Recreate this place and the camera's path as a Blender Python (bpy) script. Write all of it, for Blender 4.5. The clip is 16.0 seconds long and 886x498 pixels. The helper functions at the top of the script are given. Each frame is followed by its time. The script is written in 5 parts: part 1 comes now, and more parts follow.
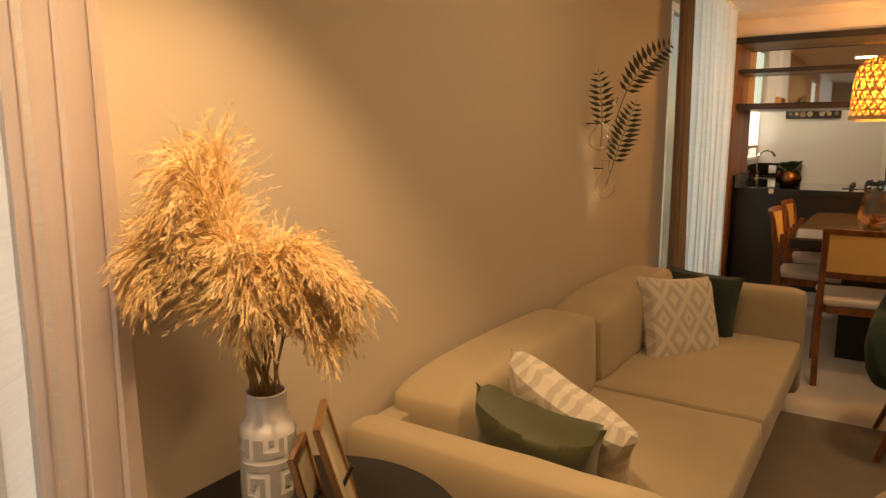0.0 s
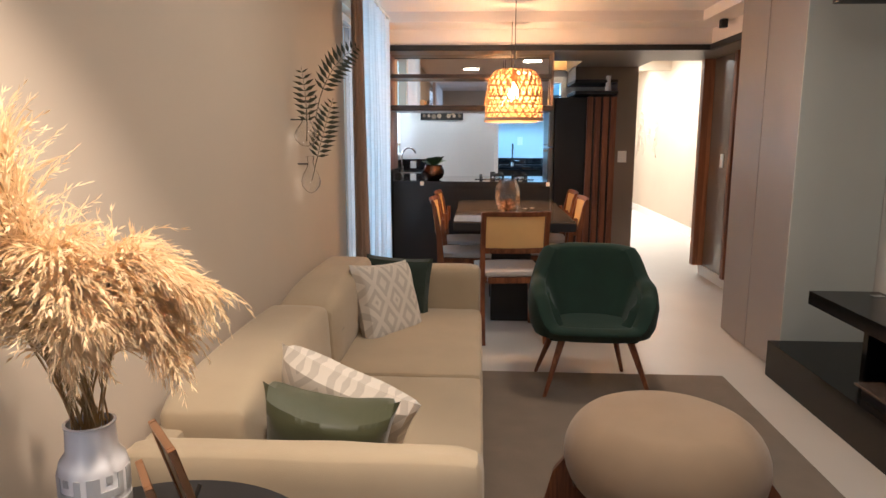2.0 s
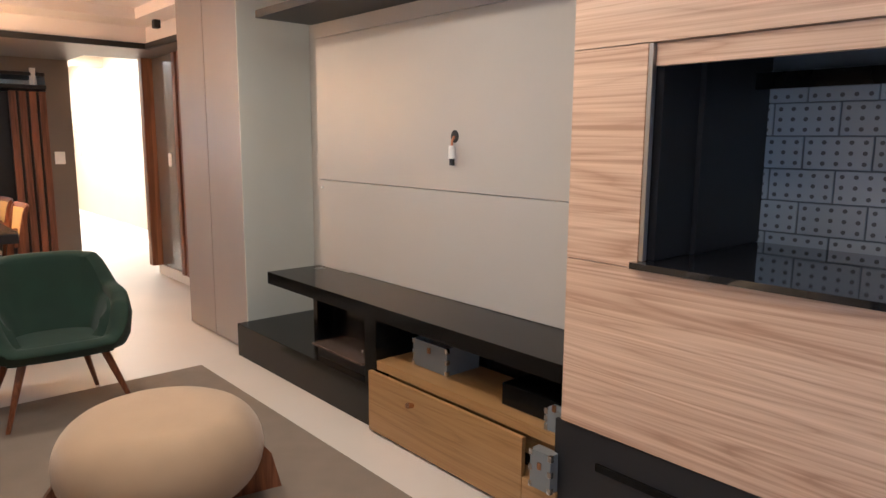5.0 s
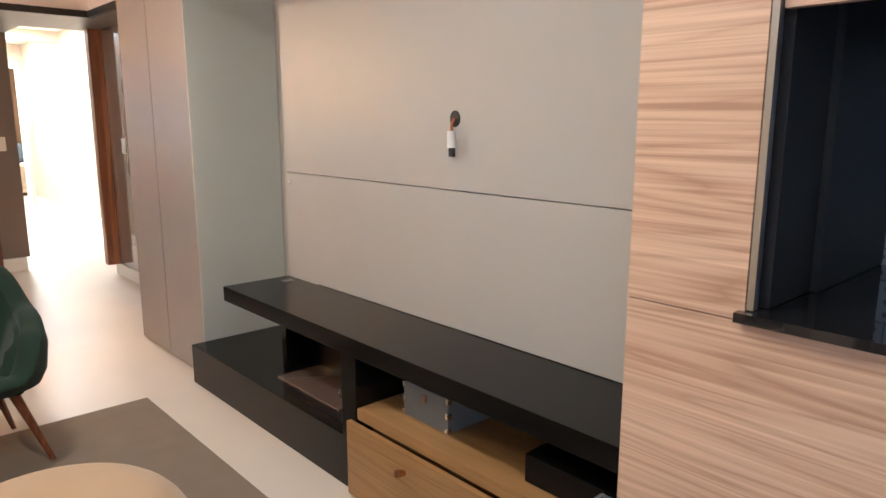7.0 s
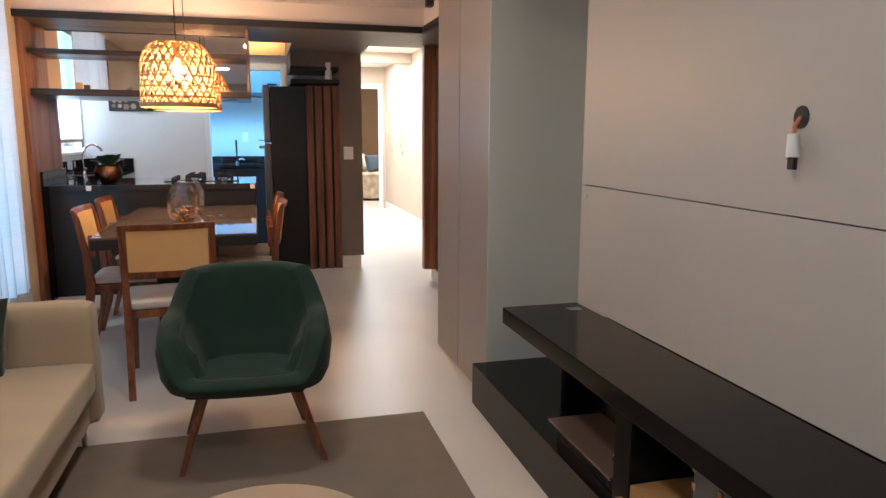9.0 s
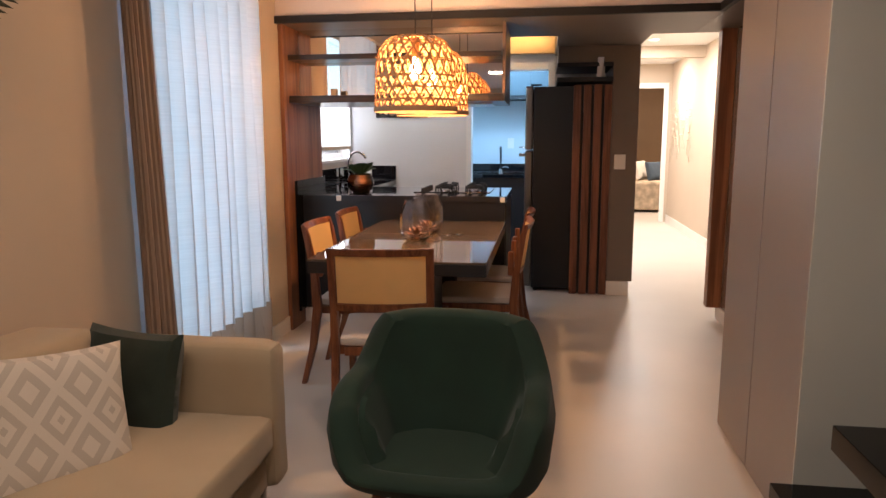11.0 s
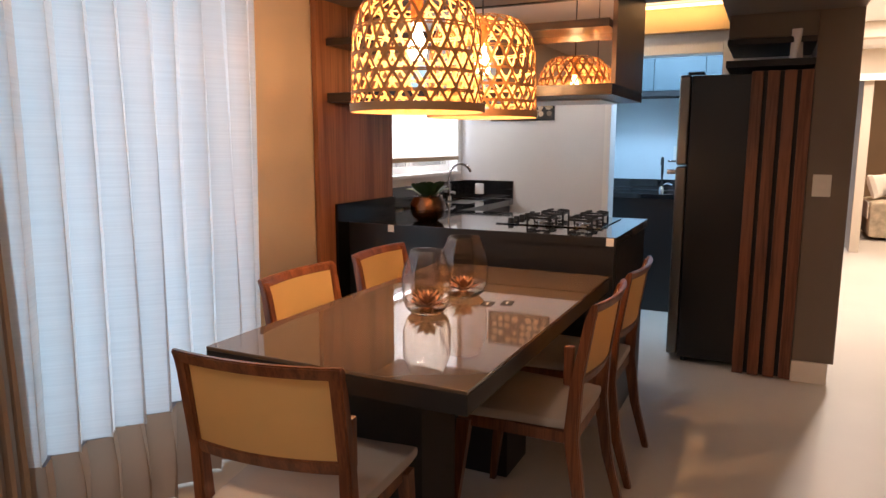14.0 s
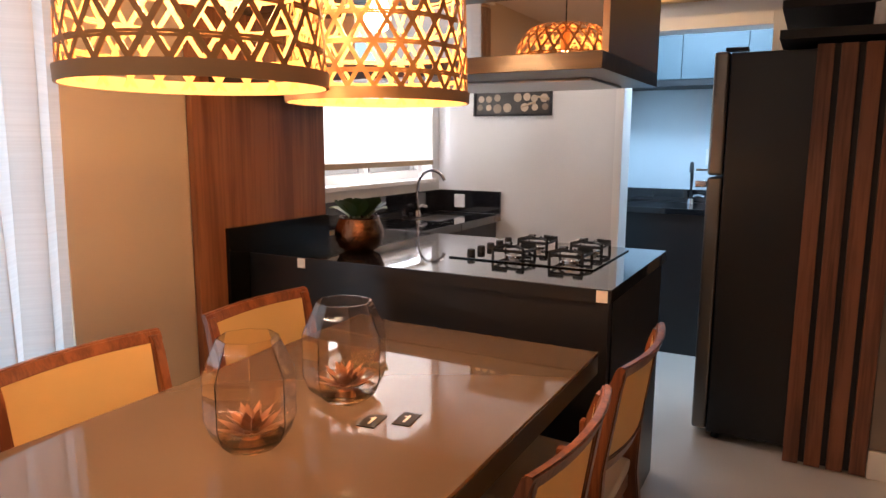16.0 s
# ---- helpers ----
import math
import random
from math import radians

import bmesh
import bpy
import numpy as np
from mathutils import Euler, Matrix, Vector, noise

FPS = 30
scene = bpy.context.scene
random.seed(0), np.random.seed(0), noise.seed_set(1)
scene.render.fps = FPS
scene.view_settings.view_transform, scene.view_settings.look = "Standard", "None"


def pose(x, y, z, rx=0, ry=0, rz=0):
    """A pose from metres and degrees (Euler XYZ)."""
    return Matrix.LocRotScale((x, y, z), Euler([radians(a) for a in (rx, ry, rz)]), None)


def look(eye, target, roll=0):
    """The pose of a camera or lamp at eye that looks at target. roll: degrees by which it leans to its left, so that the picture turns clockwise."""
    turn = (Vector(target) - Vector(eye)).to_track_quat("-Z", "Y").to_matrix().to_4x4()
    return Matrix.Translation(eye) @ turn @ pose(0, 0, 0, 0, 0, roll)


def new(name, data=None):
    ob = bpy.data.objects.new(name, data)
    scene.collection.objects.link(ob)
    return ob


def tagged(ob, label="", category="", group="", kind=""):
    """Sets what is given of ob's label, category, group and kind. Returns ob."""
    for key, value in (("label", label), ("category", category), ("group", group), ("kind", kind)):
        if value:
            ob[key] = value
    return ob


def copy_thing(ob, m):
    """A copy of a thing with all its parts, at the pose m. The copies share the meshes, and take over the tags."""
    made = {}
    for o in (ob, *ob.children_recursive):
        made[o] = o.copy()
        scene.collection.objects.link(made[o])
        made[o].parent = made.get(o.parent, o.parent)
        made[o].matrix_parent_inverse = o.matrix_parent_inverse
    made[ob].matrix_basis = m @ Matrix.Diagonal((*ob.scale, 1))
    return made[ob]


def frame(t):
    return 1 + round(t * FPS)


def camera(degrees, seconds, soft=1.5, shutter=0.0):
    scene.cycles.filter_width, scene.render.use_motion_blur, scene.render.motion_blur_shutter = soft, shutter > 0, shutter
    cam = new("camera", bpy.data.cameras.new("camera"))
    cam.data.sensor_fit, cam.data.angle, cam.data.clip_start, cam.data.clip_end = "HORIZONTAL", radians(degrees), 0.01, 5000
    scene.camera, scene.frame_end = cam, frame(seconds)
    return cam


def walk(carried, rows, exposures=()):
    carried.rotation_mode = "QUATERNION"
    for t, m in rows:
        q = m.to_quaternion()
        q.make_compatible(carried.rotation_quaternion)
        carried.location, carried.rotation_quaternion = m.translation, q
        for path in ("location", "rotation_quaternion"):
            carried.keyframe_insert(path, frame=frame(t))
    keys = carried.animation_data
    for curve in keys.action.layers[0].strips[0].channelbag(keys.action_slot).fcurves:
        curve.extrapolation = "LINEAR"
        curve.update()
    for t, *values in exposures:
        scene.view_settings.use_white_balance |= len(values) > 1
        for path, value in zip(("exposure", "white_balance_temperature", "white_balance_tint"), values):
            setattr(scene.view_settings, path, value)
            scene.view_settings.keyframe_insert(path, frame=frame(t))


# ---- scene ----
cam = camera(66.0, 16.0)
PATH = [
    (0, (1.436, 1.626, 1.35), (0.348, 3.27, 1.018), -0.1),
    (0.5, (1.384, 1.588, 1.352), (0.553, 3.377, 1.021), -0.1),
    (1, (1.297, 1.535, 1.341), (0.704, 3.417, 1.013), 0.1),
    (1.5, (1.227, 1.48, 1.342), (0.85, 3.417, 1.013), 0.0),
    (2, (1.119, 1.466, 1.332), (1.018, 3.436, 1.001), 0.2),
    (2.5, (1.03, 1.454, 1.326), (1.245, 3.416, 1.002), 0.1),
    (3, (1.023, 1.44, 1.327), (1.484, 3.359, 1.0), -0.0),
    (3.5, (1.026, 1.438, 1.331), (1.713, 3.287, 1.002), -0.1),
    (4, (1.02, 1.425, 1.323), (1.927, 3.178, 0.998), 0.1),
    (4.5, (0.993, 1.384, 1.317), (2.103, 3.017, 0.997), 0.5),
    (5, (1.031, 1.402, 1.313), (2.335, 2.885, 0.995), 0.4),
    (7.5, (1.543, 2.013, 1.327), (2.863, 3.467, 0.942), 0.1),
    (8, (1.608, 2.019, 1.261), (2.712, 3.654, 0.937), 0.5),
    (8.5, (1.733, 2.127, 1.282), (2.545, 3.924, 0.949), 0.2),
    (9, (1.795, 2.248, 1.279), (2.308, 4.153, 0.95), 0.2),
    (9.5, (1.833, 2.449, 1.261), (2.09, 4.406, 0.94), 0.3),
    (10, (1.865, 2.641, 1.258), (1.919, 4.615, 0.939), 0.1),
    (12.5, (2.27, 3.783, 1.36), (1.582, 5.635, 1.049), -0.0),
    (13, (2.319, 4.029, 1.34), (1.526, 5.84, 1.031), 0.1),
    (13.5, (2.341, 4.309, 1.344), (1.506, 6.1, 1.036), 0.1),
    (14, (2.383, 4.585, 1.339), (1.528, 6.366, 1.029), 0.1),
    (14.5, (2.39, 4.858, 1.34), (1.527, 6.636, 1.031), 0.1),
    (15, (2.334, 5.14, 1.343), (1.455, 6.91, 1.03), 0.0),
    (15.5, (2.287, 5.396, 1.324), (1.386, 7.155, 1.016), 0.1),
    (16, (2.264, 5.692, 1.344), (1.328, 7.433, 1.033), 0.3),
]
EXPOSURES = [(0.0, -0.60, 10400, 14), (0.5, -0.26, 8300, 12), (1.0, -0.06, 6600, 11), (1.5, 0.0, 5850, 9), (2.5, 0.0, 5050, 8), (3.5, 0.25, 5050, 8), (5.0, 0.66, 5250, 9), (7.5, 0.75, 5050, 6), (8.5, 0.25, 4950, 6), (10.0, -0.1, 5550, 13), (12.5, -0.40, 6250, 20), (14.5, -0.34, 6300, 19), (16.0, -0.22, 6500, 22)]
walk(cam, [(t, look(eye, target, roll)) for t, eye, target, roll in PATH], EXPOSURES)

# ---- light of the day ----
world = bpy.data.worlds.new("world")
scene.world = world
world.use_nodes = True
wn = world.node_tree
sky = wn.nodes.new("ShaderNodeTexSky")
sky.sky_type, sky.sun_disc = "NISHITA", False
sky.sun_elevation, sky.sun_rotation = radians(42), radians(250)
wn.nodes["Background"].inputs["Strength"].default_value = 0.12
wn.links.new(sky.outputs[0], wn.nodes["Background"].inputs["Color"])


def lamp(name, kind, power, colour, m, **more):
    d = bpy.data.lights.new(name, kind)
    d.energy, d.color = power, colour
    for k, v in more.items():
        if k == "size":
            d.size = v
        elif k == "size_y":
            d.shape, d.size_y = "RECTANGLE", v
        elif k == "soft":
            d.shadow_soft_size = v
        elif k == "angle":
            d.angle = v
        elif k == "spot":
            d.spot_size, d.spot_blend = radians(v), 0.6
    ob = new(name, d)
    ob.matrix_world = m
    return ob


PEND_C = (1.0, 0.53, 0.21)
WARM, COOL, NEUTRAL = (1.0, 0.62, 0.30), (0.62, 0.80, 1.0), (1.0, 0.80, 0.58)
PENDANT = 28
lamp("sun", "SUN", 1.0, (1, 0.95, 0.88), look((-6, -4, 8), (0, 0, 0)), angle=radians(10))
lamp("dining_window_light", "AREA", 12, (0.50, 0.83, 0.98), look((0.16, 6.31, 1.22), (2, 6.31, 1.2)), size=1.2, size_y=1.9)
lamp("kitchen_window_light", "AREA", 26, (0.85, 0.92, 1.0), look((0.17, 8.79, 1.58), (1, 8.79, 1.5)), size=1.1, size_y=0.75)
lamp("balcony_light", "AREA", 16, COOL, look((0.16, 0.9, 1.12), (2, 0.9, 1.1)), size=2.4, size_y=2.1)
# Added bluish fill that brightens the laundry; it has no fixture.
lamp("laundry_fill", "AREA", 34, (0.45, 0.75, 1.0), look((1.7, 9.80, 2.2), (1.7, 9.7, 0.5)), size=0.8, size_y=0.3)
# The first two belong to the downlights; the third is an added fill.
for x, y, p in ((3.09, 10.56, 44), (3.25, 11.45, 40), (3.3, 13.1, 60)):
    lamp("hall_downlight_or_fill", "AREA", p, (1.0, 0.91, 0.76), look((x, y, 2.40), (x, y, 0)), size=0.12, size_y=0.12)
for y in (13.0, 13.5):
    lamp("hall_art_spot", "SPOT", 40, (1.0, 0.84, 0.60), look((3.80, y, 2.38), (3.93, y, 1.2)), soft=0.02, spot=50)
# Added fill that lifts the bedroom beyond the hall; no lamp stands there.
lamp("bedroom_fill", "AREA", 70, (1.0, 0.80, 0.55), look((4.2, 15.6, 2.4), (4.2, 16, 0)), size=0.4, size_y=0.4)
lamp("vase_spot", "SPOT", 128, (1.0, 0.74, 0.50), look((0.98, 2.10, 2.24), (0.54, 2.45, 0.95)), soft=0.03, spot=66)
# Added fills under the living room ceiling; number and places are assumed.
for x, y, p in ((1.0, 3.7, 5), (1.3, 1.9, 6), (1.8, 3.1, 14), (1.8, 4.8, 12)):
    lamp("ceiling_fill", "AREA", p, NEUTRAL, look((x, y, 2.27), (x, y, 0.5)), size=0.22, size_y=0.22)
# Added soft fill over the kitchen floor; no fixture is built for it.
lamp("kitchen_fill", "AREA", 6, (1.0, 0.9, 0.78), look((1.1, 8.9, 2.19), (1.1, 8.9, 0)), size=0.3, size_y=0.3)
lamp("cove_light", "AREA", 1.1, (1.0, 0.62, 0.25), look((1.7, 9.30, 2.17), (1.7, 9.42, 2.12)), size=0.7, size_y=0.03)
PEN_Y = 7.67


# ---- materials ----
def mat(name, colour, rough=0.5, metal=0.0, spec=0.5, noise_scale=0, vary=0.0, bump=0.0, bump_scale=80.0, stretch=None, coat=0.0, sheen=0.0, rand=0.0):
    m = bpy.data.materials.new(name)
    m.use_nodes = True
    nt = m.node_tree
    b = nt.nodes["Principled BSDF"]
    b.inputs["Base Color"].default_value = (*colour, 1)
    b.inputs["Roughness"].default_value = rough
    b.inputs["Metallic"].default_value = metal
    b.inputs["Specular IOR Level"].default_value = spec
    b.inputs["Coat Weight"].default_value = coat
    b.inputs["Coat Roughness"].default_value = 0.06
    b.inputs["Sheen Weight"].default_value = sheen
    tc = nt.nodes.new("ShaderNodeTexCoord")
    mp = nt.nodes.new("ShaderNodeMapping")
    nt.links.new(tc.outputs["Object"], mp.inputs[0])
    if stretch:
        mp.inputs["Scale"].default_value = stretch
    if vary or rand:
        n = nt.nodes.new("ShaderNodeTexNoise")
        n.inputs["Scale"].default_value, n.inputs["Detail"].default_value = noise_scale or 3.0, 6
        nt.links.new(mp.outputs[0], n.inputs["Vector"])
        mr = nt.nodes.new("ShaderNodeMapRange")
        mr.inputs["From Min"].default_value, mr.inputs["From Max"].default_value = 0.3, 0.7
        mr.inputs["To Min"].default_value, mr.inputs["To Max"].default_value = 1 - vary, 1 + vary
        nt.links.new(n.outputs["Fac"], mr.inputs["Value"])
        mx = nt.nodes.new("ShaderNodeVectorMath")
        mx.operation = "SCALE"
        mx.inputs[0].default_value = colour
        nt.links.new(mr.outputs[0], mx.inputs["Scale"])
        last = mx
        if rand:
            oi = nt.nodes.new("ShaderNodeObjectInfo")
            m2 = nt.nodes.new("ShaderNodeMapRange")
            m2.inputs["To Min"].default_value, m2.inputs["To Max"].default_value = 1 - rand, 1 + rand
            nt.links.new(oi.outputs["Random"], m2.inputs["Value"])
            last = nt.nodes.new("ShaderNodeVectorMath")
            last.operation = "SCALE"
            nt.links.new(mx.outputs[0], last.inputs[0])
            nt.links.new(m2.outputs[0], last.inputs["Scale"])
        nt.links.new(last.outputs[0], b.inputs["Base Color"])
    if bump:
        n2 = nt.nodes.new("ShaderNodeTexNoise")
        n2.inputs["Scale"].default_value, n2.inputs["Detail"].default_value = bump_scale, 4
        nt.links.new(mp.outputs[0], n2.inputs["Vector"])
        bp = nt.nodes.new("ShaderNodeBump")
        bp.inputs["Strength"].default_value, bp.inputs["Distance"].default_value = bump, 0.004
        nt.links.new(n2.outputs["Fac"], bp.inputs["Height"])
        nt.links.new(bp.outputs[0], b.inputs["Normal"])
    return m


def wood(name, dark, light, axis="y", scale=1.0, rough=0.45, bands=14.0, coat=0.0):
    m = bpy.data.materials.new(name)
    m.use_nodes = True
    nt = m.node_tree
    b = nt.nodes["Principled BSDF"]
    b.inputs["Roughness"].default_value = rough
    b.inputs["Coat Weight"].default_value = coat
    tc = nt.nodes.new("ShaderNodeTexCoord")
    mp = nt.nodes.new("ShaderNodeMapping")
    nt.links.new(tc.outputs["Object"], mp.inputs[0])
    long, cross = 0.35 * scale, bands * scale * 0.5
    mp.inputs["Scale"].default_value = {"x": (long, cross, cross), "y": (cross, long, cross), "z": (cross, cross, long)}[axis]
    warp = nt.nodes.new("ShaderNodeTexNoise")
    warp.inputs["Scale"].default_value, warp.inputs["Detail"].default_value = 1.3, 3
    warp.inputs["Distortion"].default_value = 0.7
    nt.links.new(mp.outputs[0], warp.inputs["Vector"])
    fine = nt.nodes.new("ShaderNodeTexNoise")
    fine.inputs["Scale"].default_value, fine.inputs["Detail"].default_value = 9.0, 12
    nt.links.new(mp.outputs[0], fine.inputs["Vector"])
    mix = nt.nodes.new("ShaderNodeMath")
    mix.operation = "MULTIPLY_ADD"
    mix.inputs[1].default_value = 0.62
    nt.links.new(fine.outputs["Fac"], mix.inputs[0])
    nt.links.new(warp.outputs["Fac"], mix.inputs[2])
    ramp = nt.nodes.new("ShaderNodeValToRGB")
    e = ramp.color_ramp.elements
    e[0].position, e[0].color = 0.66, (*dark, 1)
    e[1].position, e[1].color = 0.95, (*light, 1)
    nt.links.new(mix.outputs[0], ramp.inputs[0])
    nt.links.new(ramp.outputs[0], b.inputs["Base Color"])
    bp = nt.nodes.new("ShaderNodeBump")
    bp.inputs["Strength"].default_value, bp.inputs["Distance"].default_value = 0.15, 0.002
    nt.links.new(fine.outputs["Fac"], bp.inputs["Height"])
    nt.links.new(bp.outputs[0], b.inputs["Normal"])
    return m


def veneer(name, dark, mid, light):
    """Matched veneer lying lengthwise: arched grain lines over long soft streaks and fine pores."""
    m = bpy.data.materials.new(name)
    m.use_nodes = True
    nt = m.node_tree
    b = nt.nodes["Principled BSDF"]
    b.inputs["Roughness"].default_value = 0.42
    tc = nt.nodes.new("ShaderNodeTexCoord")

    def streak(scale, detail, distort):
        mp = nt.nodes.new("ShaderNodeMapping")
        mp.inputs["Scale"].default_value = scale
        nt.links.new(tc.outputs["Object"], mp.inputs[0])
        n = nt.nodes.new("ShaderNodeTexNoise")
        n.inputs["Scale"].default_value, n.inputs["Detail"].default_value = 1.0, detail
        n.inputs["Distortion"].default_value = distort
        nt.links.new(mp.outputs[0], n.inputs["Vector"])
        return n.outputs["Fac"]

    def calc(op, a, c, d=None):
        n = nt.nodes.new("ShaderNodeMath")
        n.operation = op
        for k, v in enumerate((a, c, d)):
            if isinstance(v, (int, float)):
                n.inputs[k].default_value = v
            elif v is not None:
                nt.links.new(v, n.inputs[k])
        return n.outputs[0]

    arch = calc("POWER", calc("PINGPONG", calc("MULTIPLY", streak((2, 0.55, 11.0), 1.5, 0.3), 22.0), 1.0), 0.45)
    soft = streak((3, 0.3, 16), 3, 0.1)
    pores = streak((30, 1.3, 150), 6, 0.0)
    mix = calc("MULTIPLY_ADD", arch, 0.20, calc("MULTIPLY_ADD", soft, 0.42, calc("MULTIPLY", pores, 0.55)))
    ramp = nt.nodes.new("ShaderNodeValToRGB")
    e = ramp.color_ramp.elements
    e[0].position, e[0].color = 0.45, (*dark, 1)
    e[1].position, e[1].color = 0.80, (*light, 1)
    c = ramp.color_ramp.elements.new(0.60)
    c.color = (*mid, 1)
    nt.links.new(mix, ramp.inputs[0])
    nt.links.new(ramp.outputs[0], b.inputs["Base Color"])
    bp = nt.nodes.new("ShaderNodeBump")
    bp.inputs["Strength"].default_value, bp.inputs["Distance"].default_value = 0.15, 0.002
    nt.links.new(pores, bp.inputs["Height"])
    nt.links.new(bp.outputs[0], b.inputs["Normal"])
    return m


def glassy(name, colour=(1, 1, 1), rough=0.0, ior=1.45):
    m = bpy.data.materials.new(name)
    m.use_nodes = True
    b = m.node_tree.nodes["Principled BSDF"]
    b.inputs["Base Color"].default_value = (*colour, 1)
    b.inputs["Roughness"].default_value = rough
    b.inputs["IOR"].default_value = ior
    b.inputs["Transmission Weight"].default_value = 1.0
    return m


def glow(name, colour, strength):
    m = bpy.data.materials.new(name)
    m.use_nodes = True
    b = m.node_tree.nodes["Principled BSDF"]
    b.inputs["Base Color"].default_value = (*colour, 1)
    b.inputs["Emission Color"].default_value = (*colour, 1)
    b.inputs["Emission Strength"].default_value = strength
    return m


def cloth(name, colour, through_part=0.5, rough=0.9, weave=300.0, slub=0.0):
    """A fabric that lets light through; slub: uneven crosswise threads."""
    if slub:
        m = mat(name, colour, rough, vary=slub, noise_scale=1.0, bump=0.3, bump_scale=1.6, stretch=(3, 3, 170))
    else:
        m = mat(name, colour, rough, vary=0.06, noise_scale=4, bump=0.25, bump_scale=weave)
    nt = m.node_tree
    b = nt.nodes["Principled BSDF"]
    tr = nt.nodes.new("ShaderNodeBsdfTranslucent")
    nt.links.new(b.inputs["Base Color"].links[0].from_socket, tr.inputs["Color"])
    mx = nt.nodes.new("ShaderNodeMixShader")
    mx.inputs[0].default_value = through_part
    nt.links.new(b.outputs[0], mx.inputs[1])
    nt.links.new(tr.outputs[0], mx.inputs[2])
    nt.links.new(mx.outputs[0], nt.nodes["Material Output"].inputs["Surface"])
    return m


M_WALL = mat("wall_paint", (0.56, 0.47, 0.37), 0.75, vary=0.03, noise_scale=1.5, bump=0.05, bump_scale=120)
M_WHITE = mat("white_paint", (0.80, 0.78, 0.75), 0.55, vary=0.02)
M_CEIL = mat("ceiling_paint", (0.80, 0.74, 0.72), 0.8, vary=0.02)
M_FLOOR = mat("porcelain_floor", (0.60, 0.54, 0.475), 0.42, spec=0.35, vary=0.03, noise_scale=2.0)
M_TAUPE = mat("taupe_laminate", (0.175, 0.143, 0.117), 0.45, vary=0.03, noise_scale=2)
M_TAUPEG = mat("glossy_taupe_panel", (0.175, 0.143, 0.117), 0.08, vary=0.02, coat=0.6)
M_GREY = mat("grey_laminate", (0.45, 0.42, 0.38), 0.4, vary=0.02, noise_scale=2)
M_GREEN_LAC = mat("green_lacquer", (0.57, 0.58, 0.53), 0.18, vary=0.02, coat=0.4)
M_BLACK = mat("black_laminate", (0.006, 0.0057, 0.0053), 0.16, spec=0.2, vary=0.1)
M_BLACKM = mat("matt_black", (0.012, 0.012, 0.014), 0.5, vary=0.1)
M_DARK = mat("charcoal_laminate", (0.0110, 0.0115, 0.0140), 0.35, vary=0.08)
M_GRANITE = mat("black_granite", (0.012, 0.012, 0.014), 0.03, spec=0.6, vary=0.5, noise_scale=300, coat=0.6)
M_WOODWALL = veneer("oak_veneer", (0.41, 0.248, 0.158), (0.56, 0.37, 0.25), (0.72, 0.51, 0.36))
M_DRAWER = veneer("amber_veneer", (0.25, 0.130, 0.042), (0.31, 0.170, 0.060), (0.37, 0.210, 0.082))
M_SLAT = wood("walnut_slats", (0.10, 0.034, 0.018), (0.22, 0.085, 0.045), "z", 1.5, 0.45)
M_PANELW = wood("walnut_panel", (0.17, 0.064, 0.029), (0.33, 0.138, 0.062), "z", 1.0, 0.4)
M_CHAIRW = wood("chair_walnut", (0.12, 0.036, 0.015), (0.25, 0.088, 0.035), "z", 3.0, 0.35, coat=0.3)
M_SOFA = mat("beige_sofa_fabric", (0.42, 0.33, 0.215), 0.9, vary=0.05, noise_scale=5, bump=0.25, bump_scale=500, sheen=0.2)
M_OTTO = mat("beige_ottoman_fabric", (0.38, 0.262, 0.158), 0.95, vary=0.06, noise_scale=6, bump=0.3, bump_scale=400, sheen=0.3)
M_GREENV = mat("green_velvet", (0.004, 0.022, 0.012), 0.85, vary=0.2, noise_scale=6, bump=0.1, bump_scale=300, sheen=0.08)
M_GREENC = mat("dark_green_cushion", (0.011, 0.022, 0.013), 0.8, vary=0.12, noise_scale=6, bump=0.2, bump_scale=300, sheen=0.2)
M_OLIVE = mat("olive_cushion", (0.054, 0.057, 0.021), 0.5, vary=0.10, noise_scale=6, bump=0.2, bump_scale=300, sheen=0.3)
M_RUG = mat("taupe_rug", (0.215, 0.168, 0.125), 0.95, vary=0.06, noise_scale=8, bump=0.6, bump_scale=600)
M_SEAT = mat("pale_seat_fabric", (0.50, 0.46, 0.43), 0.9, vary=0.04, bump=0.3, bump_scale=500)
M_TABLE = mat("greige_glass_top", (0.125, 0.092, 0.068), 0.03, vary=0.02, coat=0.3)
M_CHROME = mat("chrome", (0.75, 0.75, 0.76), 0.12, metal=1.0)
M_STEEL = mat("brushed_steel", (0.5, 0.5, 0.5), 0.3, metal=1.0)
M_IRON = mat("cast_iron", (0.015, 0.015, 0.016), 0.5)
M_MIRROR = mat("bronze_mirror", (0.80, 0.73, 0.67), 0.02, metal=1.0)
M_GLASS = glassy("clear_glass")
M_FRIDGE = mat("graphite_steel", (0.035, 0.035, 0.037), 0.34, metal=0.6)
M_BAMBOO = mat("bamboo_strip", (0.50, 0.26, 0.09), 0.55, vary=0.12, noise_scale=20)
M_BULB = glow("lit_bulb", (1.0, 0.66, 0.30), 40)
M_RIM = mat("bamboo_rim", (0.44, 0.27, 0.14), 0.6, vary=0.08)
M_LEAFP = mat("pale_green_leaf", (0.16, 0.22, 0.07), 0.45)
M_PANELD = mat("umber_panel", (0.19, 0.12, 0.085), 0.4, vary=0.05)
M_SHELF = wood("dark_umber_shelf", (0.022, 0.014, 0.010), (0.055, 0.034, 0.022), "x", 1.0, 0.3)
M_FRIDGED = mat("fridge_door_steel", (0.20, 0.19, 0.18), 0.3, metal=0.8)
